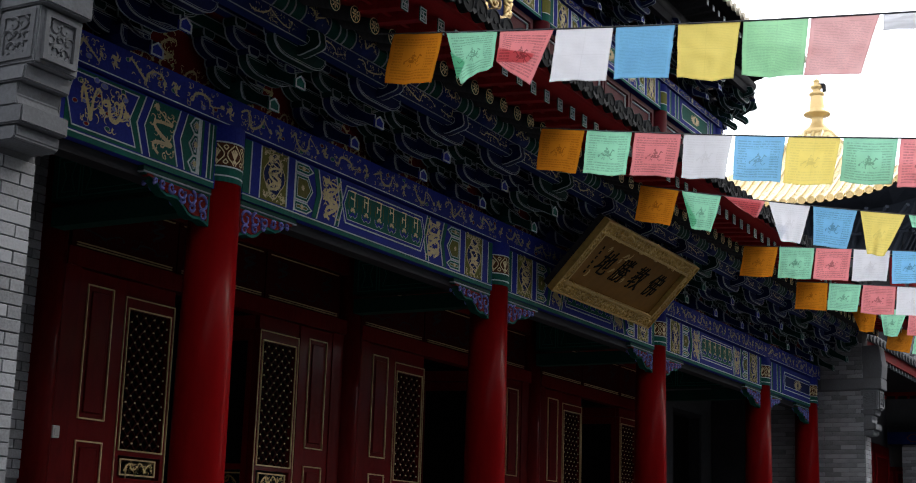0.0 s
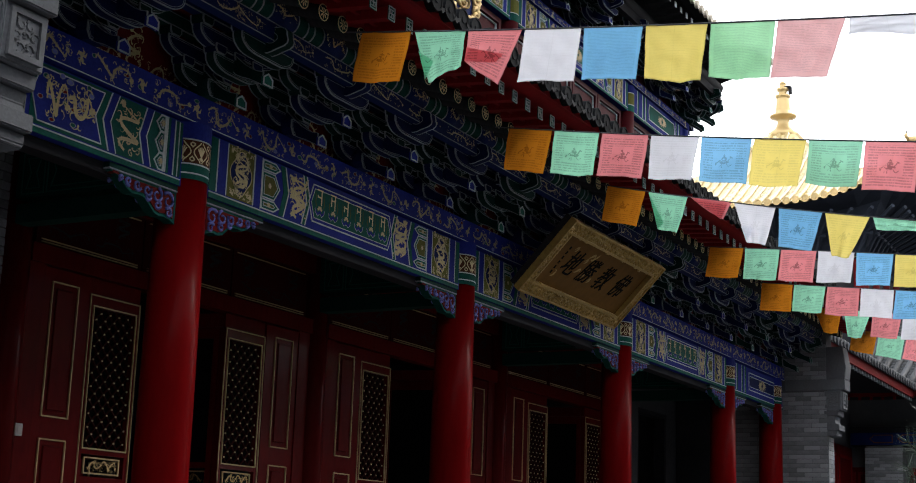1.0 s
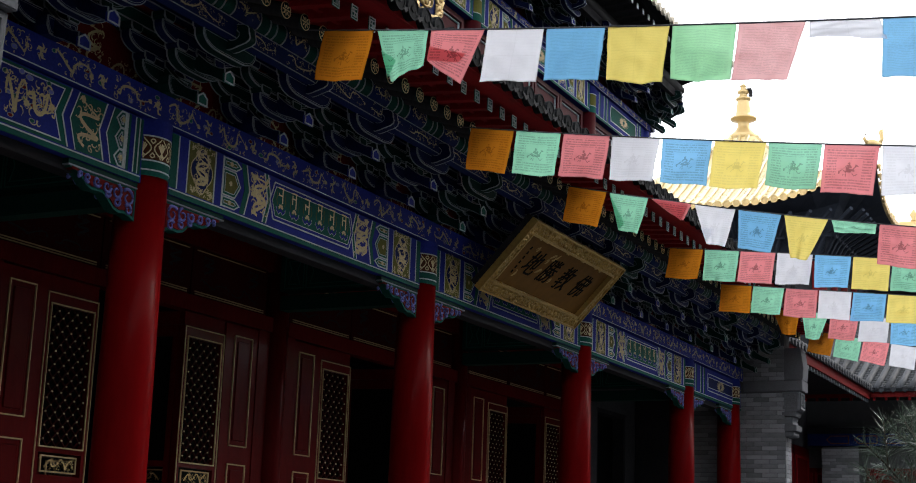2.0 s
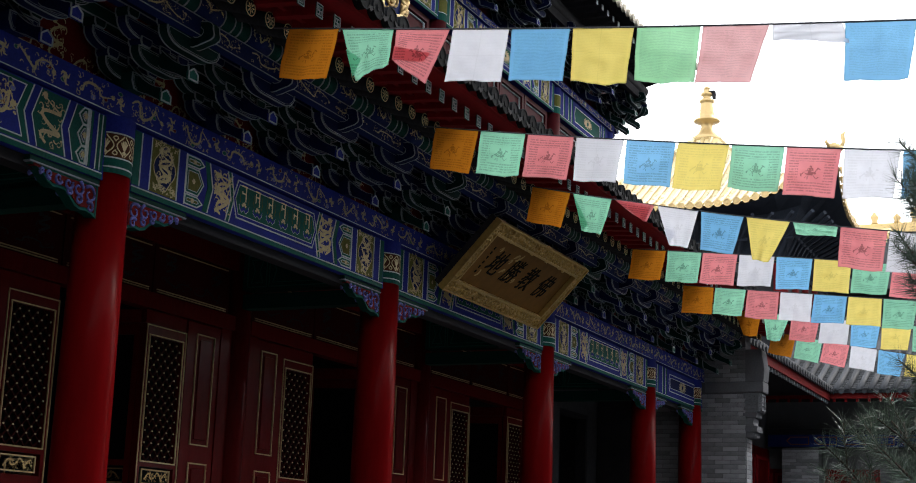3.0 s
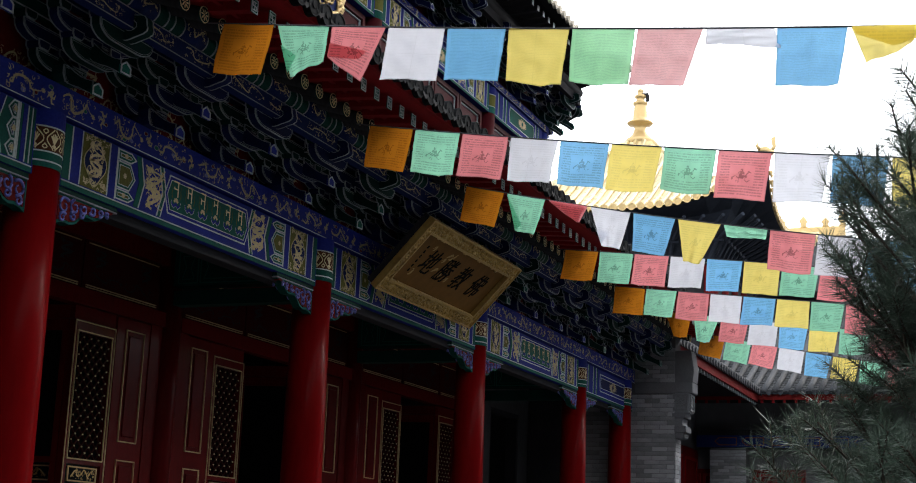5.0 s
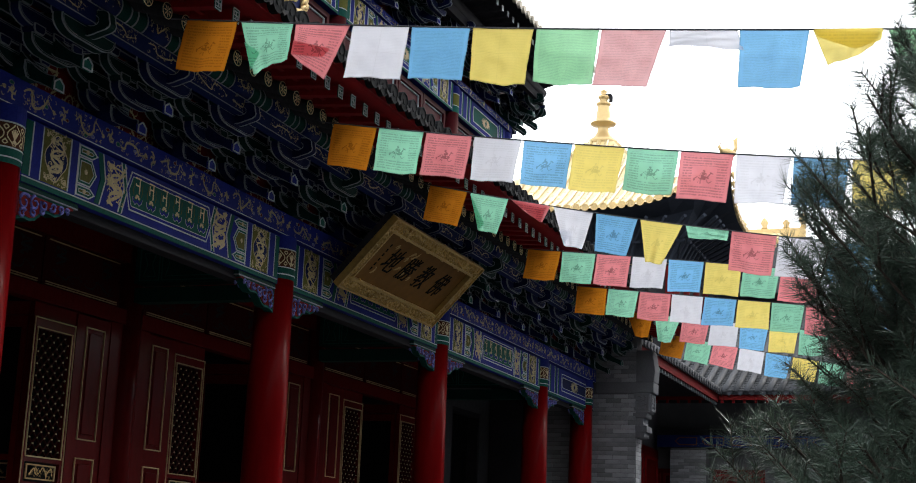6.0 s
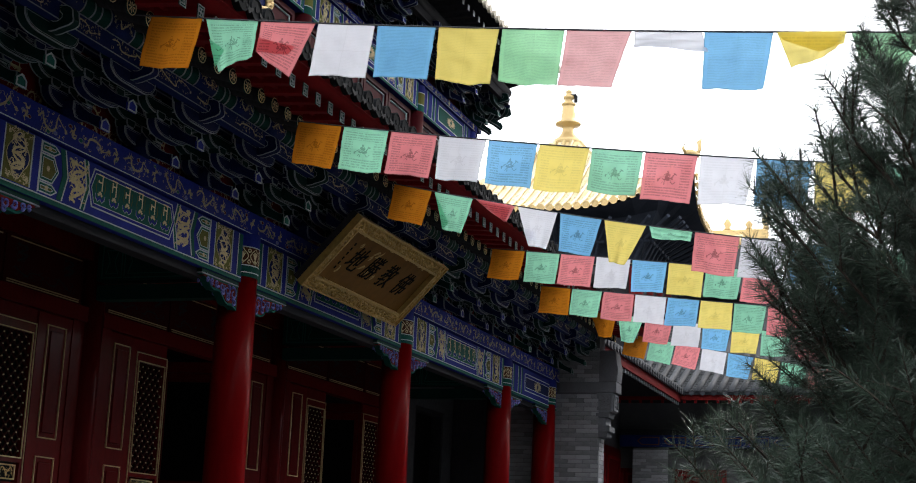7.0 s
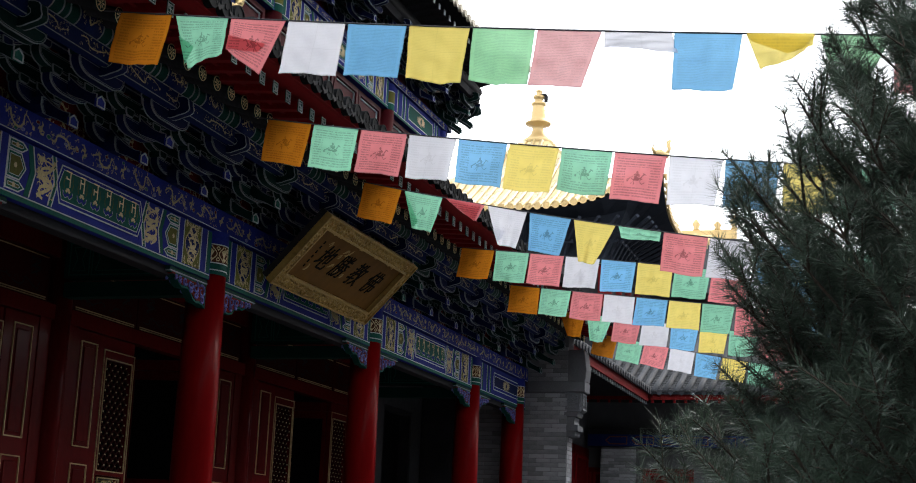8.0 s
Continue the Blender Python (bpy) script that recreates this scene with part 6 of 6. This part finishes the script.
def pavilion():
    p = thing("gilded_pavilion", "tall square pavilion with a yellow glazed roof and gilded spire", "pavilion", at=(50.5, 13.55, 0.0))
    TS = [i / 12 for i in range(12)]

    def edge(i, t, r):
        a, b = math.radians(45 + 90 * i), math.radians(135 + 90 * i)
        return r * ((1 - t) * math.cos(a) + t * math.cos(b)), r * ((1 - t) * math.sin(a) + t * math.sin(b))

    def loop(bm, r, z, up=0.0):
        return [bm.verts.new((*edge(i, t, r * (1 + 0.03 * up * (2 * abs(t - 0.5)) ** 4)), z + up * (2 * abs(t - 0.5)) ** 4)) for i in range(4) for t in TS]

    def skin(bm, loops):
        for p0, p1 in zip(loops, loops[1:]):
            k = len(p0)
            for i in range(k):
                bm.faces.new((p0[i], p0[(i + 1) % k], p1[(i + 1) % k], p1[i]))

    PROF = ((7.78, 12.92, 1.5), (6.3, 13.45, 0.6), (4.4, 14.3, 0.15), (2.3, 15.5, 0.0), (0.8, 16.7, 0.0))
    bm = B()
    skin(bm, [loop(bm, *q) for q in PROF])
    part("roof", bm, GOLD_TILE, p, "yellow glazed tile roof")
    disc = B()
    ring(disc, [(0.125 * math.cos(i * math.pi / 8), 0.125 * math.sin(i * math.pi / 8)) for i in range(16)], 0.03, -0.05, 0.0, "x")
    prism(disc, [(0.10 * math.cos(i * math.pi / 8), 0.10 * math.sin(i * math.pi / 8)) for i in range(16)], -0.03, 0.0, "x")
    prism(disc, [(0.05 * math.cos(i * math.pi / 4), 0.05 * math.sin(i * math.pi / 4)) for i in range(8)], -0.05, -0.03, "x")
    disc_mesh = mesh_of(disc, "end_tile", GILT)

    def level(f):
        """Radius, height and corner lift between the rows of the profile."""
        k = min(int(f), len(PROF) - 2)
        return [a + (b - a) * (f - k) for a, b in zip(PROF[k], PROF[k + 1])]

    for i in (1, 2):   # the slopes towards the courtyard: rows of barrel tiles run straight up to the hips
        out = Vector((math.cos(math.radians(90 + 90 * i)), math.sin(math.radians(90 + 90 * i)), 0))
        run = Vector((-out.y, out.x, 0))
        for k in range(-17, 18):
            s0r = 0.31 * k
            pts = []
            for j in range(17):
                rr, zz, uu = level(j / 4)
                half = rr / math.sqrt(2)
                if abs(s0r) > half:
                    break
                q = (abs(s0r) / half) ** 4
                pts.append(out * half * (1.002 + 0.03 * uu * q) + run * s0r + Vector((0, 0, zz + 0.03 + uu * q)))
            if len(pts) > 1:
                part("roof_rib", tube(B(), pts, 0.085, 6), GOLD_TILE, p, smooth=True)
                piece("end_tile", disc_mesh, p, *(pts[0] + out * 0.02), 180 + 90 * i - 90 + 180)
    bm = B()
    skin(bm, [loop(bm, 7.74, 12.84, 1.5), loop(bm, 6.0, 12.75, 0.3), loop(bm, 5.4, 12.2), loop(bm, 5.0, 11.4)])
    part("soffit", bm, SOFFIT, p, "dark timber soffit with bluish haze in its colour")
    for i in range(4):
        bm = B()
        for k in range(16):
            t = (k + 0.5) / 16
            q = [(*edge(i, t, r_), z_) for r_, z_ in ((5.1, 11.5), (5.7, 12.1), (7.3, 12.62))]
            tube(bm, q, 0.07, 5)
            e0, e1 = edge(i, t - 0.02, 5.75), edge(i, t + 0.02, 5.75)
            tube(bm, [(*e0, 12.05), (*e1, 12.05)], 0.06, 5)
        part("bracket_work", bm, SOFFIT, p, kind="stuff")
    bm = B()
    skin(bm, [loop(bm, 4.9, 0.0), loop(bm, 4.9, 11.4)])
    part("body", bm, TIMBER, p, "dark painted timber body")
    for i in (1, 2):
        for t in (0.02, 0.26, 0.5, 0.74, 0.98):
            x, y = edge(i, t, 4.95)
            part("post", lathe(B(), [(0.16, 8.0), (0.16, 11.3)], 10, x, y), DOOR, p)
    sp = B()
    up = 0.50
    lathe(sp, [(r_ * 1.04, z_ + up) for r_, z_ in ((0.56, 15.9), (0.52, 16.1), (0.50, 16.22), (0.56, 16.30), (0.52, 16.40), (0.38, 16.50), (0.28, 16.62), (0.22, 16.74), (0.20, 16.86), (0.24, 16.96), (0.45, 17.02), (0.47, 17.07), (0.42, 17.11), (0.27, 17.14), (0.26, 17.3), (0.215, 17.72), (0.21, 17.76), (0.26, 17.79), (0.265, 17.86), (0.20, 17.90), (0.15, 17.93), (0.14, 18.02), (0.20, 18.06), (0.20, 18.15), (0.11, 18.18), (0.10, 18.30), (0.13, 18.33), (0.03, 18.42))], 24)
    part("spire", sp, GILT, p, "gilded turned spire", smooth=True)
    x, y = edge(2, 0.0, 7.78 * 1.045)
    bm = B()
    d = Vector((-y, x, 0)).normalized()
    foot = Vector((x, y, 14.46))
    tube(bm, [foot - d * 0.32, foot - d * 0.1 + Vector((0, 0, 0.04)), foot + d * 0.18], [0.10, 0.13, 0.09], 8)
    tube(bm, [foot + d * 0.10, foot + d * 0.24 + Vector((0, 0, 0.22)), foot + d * 0.20 + Vector((0, 0, 0.46)), foot + d * 0.30 + Vector((0, 0, 0.56))], [0.08, 0.06, 0.07, 0.03], 8)
    tube(bm, [foot - d * 0.30, foot - d * 0.42 + Vector((0, 0, 0.16)), foot - d * 0.36 + Vector((0, 0, 0.30))], [0.06, 0.05, 0.02], 6)
    part("corner_finial", bm, GILT, p, "gilded beast on the corner ridge", smooth=True)
    # a small dark fitting clamped to the top of the spire
    part("clamp", box(box(B(), -0.08, 0.08, -0.30, 0.04, 18.64, 18.72, 0.01), -0.05, 0.05, -0.34, -0.22, 18.40, 18.66, 0.01), TIMBER, p, "dark fitting at the top of the spire")
    return p


pavilion()

# ---- far gilded ridge and finials ----
fr = thing("far_roof_ridge", "distant gilded roof ridge with small knobbed finials", "roof", at=(60.0, 9.4, 0.0))
part("ridge", box(B(), -0.2, 0.2, -2.1, 1.5, 15.0, 15.45, 0.05), GILT, fr)
part("roof", prism(B(), [(-4.0, 12.0), (4.0, 12.0), (0.3, 15.0), (-0.3, 15.0)], -2.4, 1.5), TILE, fr, "dark tiled slope")
part("body", box(B(), -3.0, 3.0, -2.2, 1.4, 0.0, 12.0), TIMBER, fr, "dark walls")
for y, h in ((1.2, 0.55), (0.5, 0.4), (-0.4, 0.45), (-1.3, 0.35), (-2.0, 0.6)):
    part("finial", lathe(B(), [(0.10, 15.44), (0.16, 15.5), (0.10, 15.56), (0.18, 15.5 + h * 0.55), (0.05, 15.5 + h)], 10, 0.0, y), GILT, fr, smooth=True)
# ---- unseen plain walls, added to block sky light from behind and left ----
solid("wall_behind", box(B(), -13, 34, -13.0, -12.0, 0.0, 16.0), MORTAR, "unseen plain grey wall added to block sky light from behind", "wall", "structure")
solid("wall_left", box(B(), -13.0, -12.0, -12.0, 30.0, 0.0, 16.0), MORTAR, "unseen plain grey wall added to block sky light from the left", "wall", "structure")

# ---- pine ----
def pine(x, y):
    t = thing("pine_tree", "dense dark green pine tree with long needles in the courtyard", "tree", at=(x, y, 0.0))
    r = random.Random(21)
    H = 5.6
    trunk = [(0.03 * math.sin(z * 1.7), 0.03 * math.cos(z * 1.3), z) for z in [H * i / 14 for i in range(15)]]
    part("trunk", tube(B(), trunk, [0.11 * (1 - i / 15.5) for i in range(15)], 8), BARK, t, smooth=True)
    limbs = B()
    shoots = []

    ENV = ((0.0, 1.9), (2.20, 1.93), (2.34, 1.52), (2.52, 1.50), (2.80, 1.60), (3.05, 1.50), (3.42, 1.50), (3.56, 1.40), (3.70, 1.16), (4.0, 1.05), (4.4, 0.92), (4.9, 0.62), (5.7, 0.1))

    def env(z):
        """Reach of the crown at a height."""
        for (za, ra), (zb, rb) in zip(ENV, ENV[1:]):
            if z <= zb:
                return ra + (rb - ra) * (z - za) / (zb - za)
        return 0.1
    n = 520
    for i in range(n):
        zt = 0.9 + (H - 0.8) * ((i + r.random()) / n) ** 1.42
        if zt > 3.55 and r.random() < 0.22:   # the top is open
            continue
        az = i * 2.39996 + r.uniform(-0.3, 0.3)
        rt = max(env(zt), 0.12) * r.uniform(0.55, 1.03) ** (0.6 if zt < 2.75 else 0.4)
        zb = max(0.5, zt - rt * (r.uniform(0.7, 1.1) if zt > 2.8 else r.uniform(0.45, 0.8)))
        p0, p2 = Vector((0, 0, zb)), Vector((rt * math.cos(az), rt * math.sin(az), zt))
        p1 = p0.lerp(p2, 0.55) - Vector((0, 0, 0.18 * rt))
        pts = [p0 * (1 - u) ** 2 + p1 * 2 * u * (1 - u) + p2 * u * u for u in [k / 8 for k in range(9)]]
        for k in range(1, 8):
            pts[k] += Vector((r.uniform(-1, 1), r.uniform(-1, 1), r.uniform(-1, 1))) * 0.018
        tube(limbs, pts, [0.022 * (1 - k / 9.5) * (0.5 + rt / 2) for k in range(9)], 5)
        shoots.append((pts[6], (p2 - pts[6]).normalized(), (p2 - pts[6]).length + 0.05))
        m = int(5 + rt * 6) if zt < 2.75 else int(4 + rt * 5)
        for j in range(m):
            u = (0.28 if zt < 2.75 else 0.42) + (0.70 if zt < 2.75 else 0.56) * (j + r.random()) / m
            k = min(int(u * 8), 7)
            b = pts[k].lerp(pts[k + 1], u * 8 - k)
            d = (pts[k + 1] - pts[k]).normalized()
            side = Vector((-math.sin(az), math.cos(az), 0)) * r.choice((-1, 1))
            g = (d * 0.75 + side * r.uniform(0.4, 1.15) + Vector((0, 0, r.uniform(0.1, 0.85) if zt > 2.4 else r.uniform(-0.15, 0.30)))).normalized()
            ln = r.uniform(0.20, 0.42) * (1.15 - 0.35 * u)
            tube(limbs, [b, b + g * ln * 0.5 + Vector((0, 0, 0.01)), b + g * ln], [0.0075, 0.0055, 0.003], 4)
            shoots.append((b, g, ln))
            if r.random() < 0.7:
                b2 = b + g * ln * 0.45
                g2 = (g + Vector((r.uniform(-1, 1), r.uniform(-1, 1), r.uniform(-0.1, 1))) * 0.7).normalized()
                tube(limbs, [b2, b2 + g2 * ln * 0.7], [0.005, 0.003], 4)
                shoots.append((b2, g2, ln * 0.7))
    part("branchwork", limbs, BARK, t, kind="stuff")
    verts, faces = [], []
    for b, d, ln in shoots:
        s = d.cross(Vector((0.3, 0.2, 1))).normalized()
        q = s.cross(d)
        cnt = int(40 + ln * 280)
        for j in range(cnt):
            u = 0.22 + 0.80 * r.random()
            a = r.uniform(0, 6.283)
            out = math.cos(a) * s + math.sin(a) * q
            lean = 0.22 + 0.70 * u ** 2 + r.uniform(-0.3, 0.35)
            g = (out * 1.0 + d * lean + Vector((0, 0, 0.08))).normalized()
            o = b + d * (ln * u)
            l = r.uniform(0.075, 0.125)
            w = g.cross(Vector((r.uniform(-1, 1), r.uniform(-1, 1), r.uniform(-1, 1)))).normalized() * 0.0018
            k = len(verts)
            verts += [o - w, o + w, o + g * l]
            faces.append((k, k + 1, k + 2))
    me = bpy.data.meshes.new("needles")
    me.from_pydata([tuple(v) for v in verts], [], faces)
    me.materials.append(NEEDLE)
    nd = new("needles", me)
    nd.parent = t
    tagged(nd, "long dark green needles in tufts", kind="stuff")
    return t


pine(7.15, -0.62)
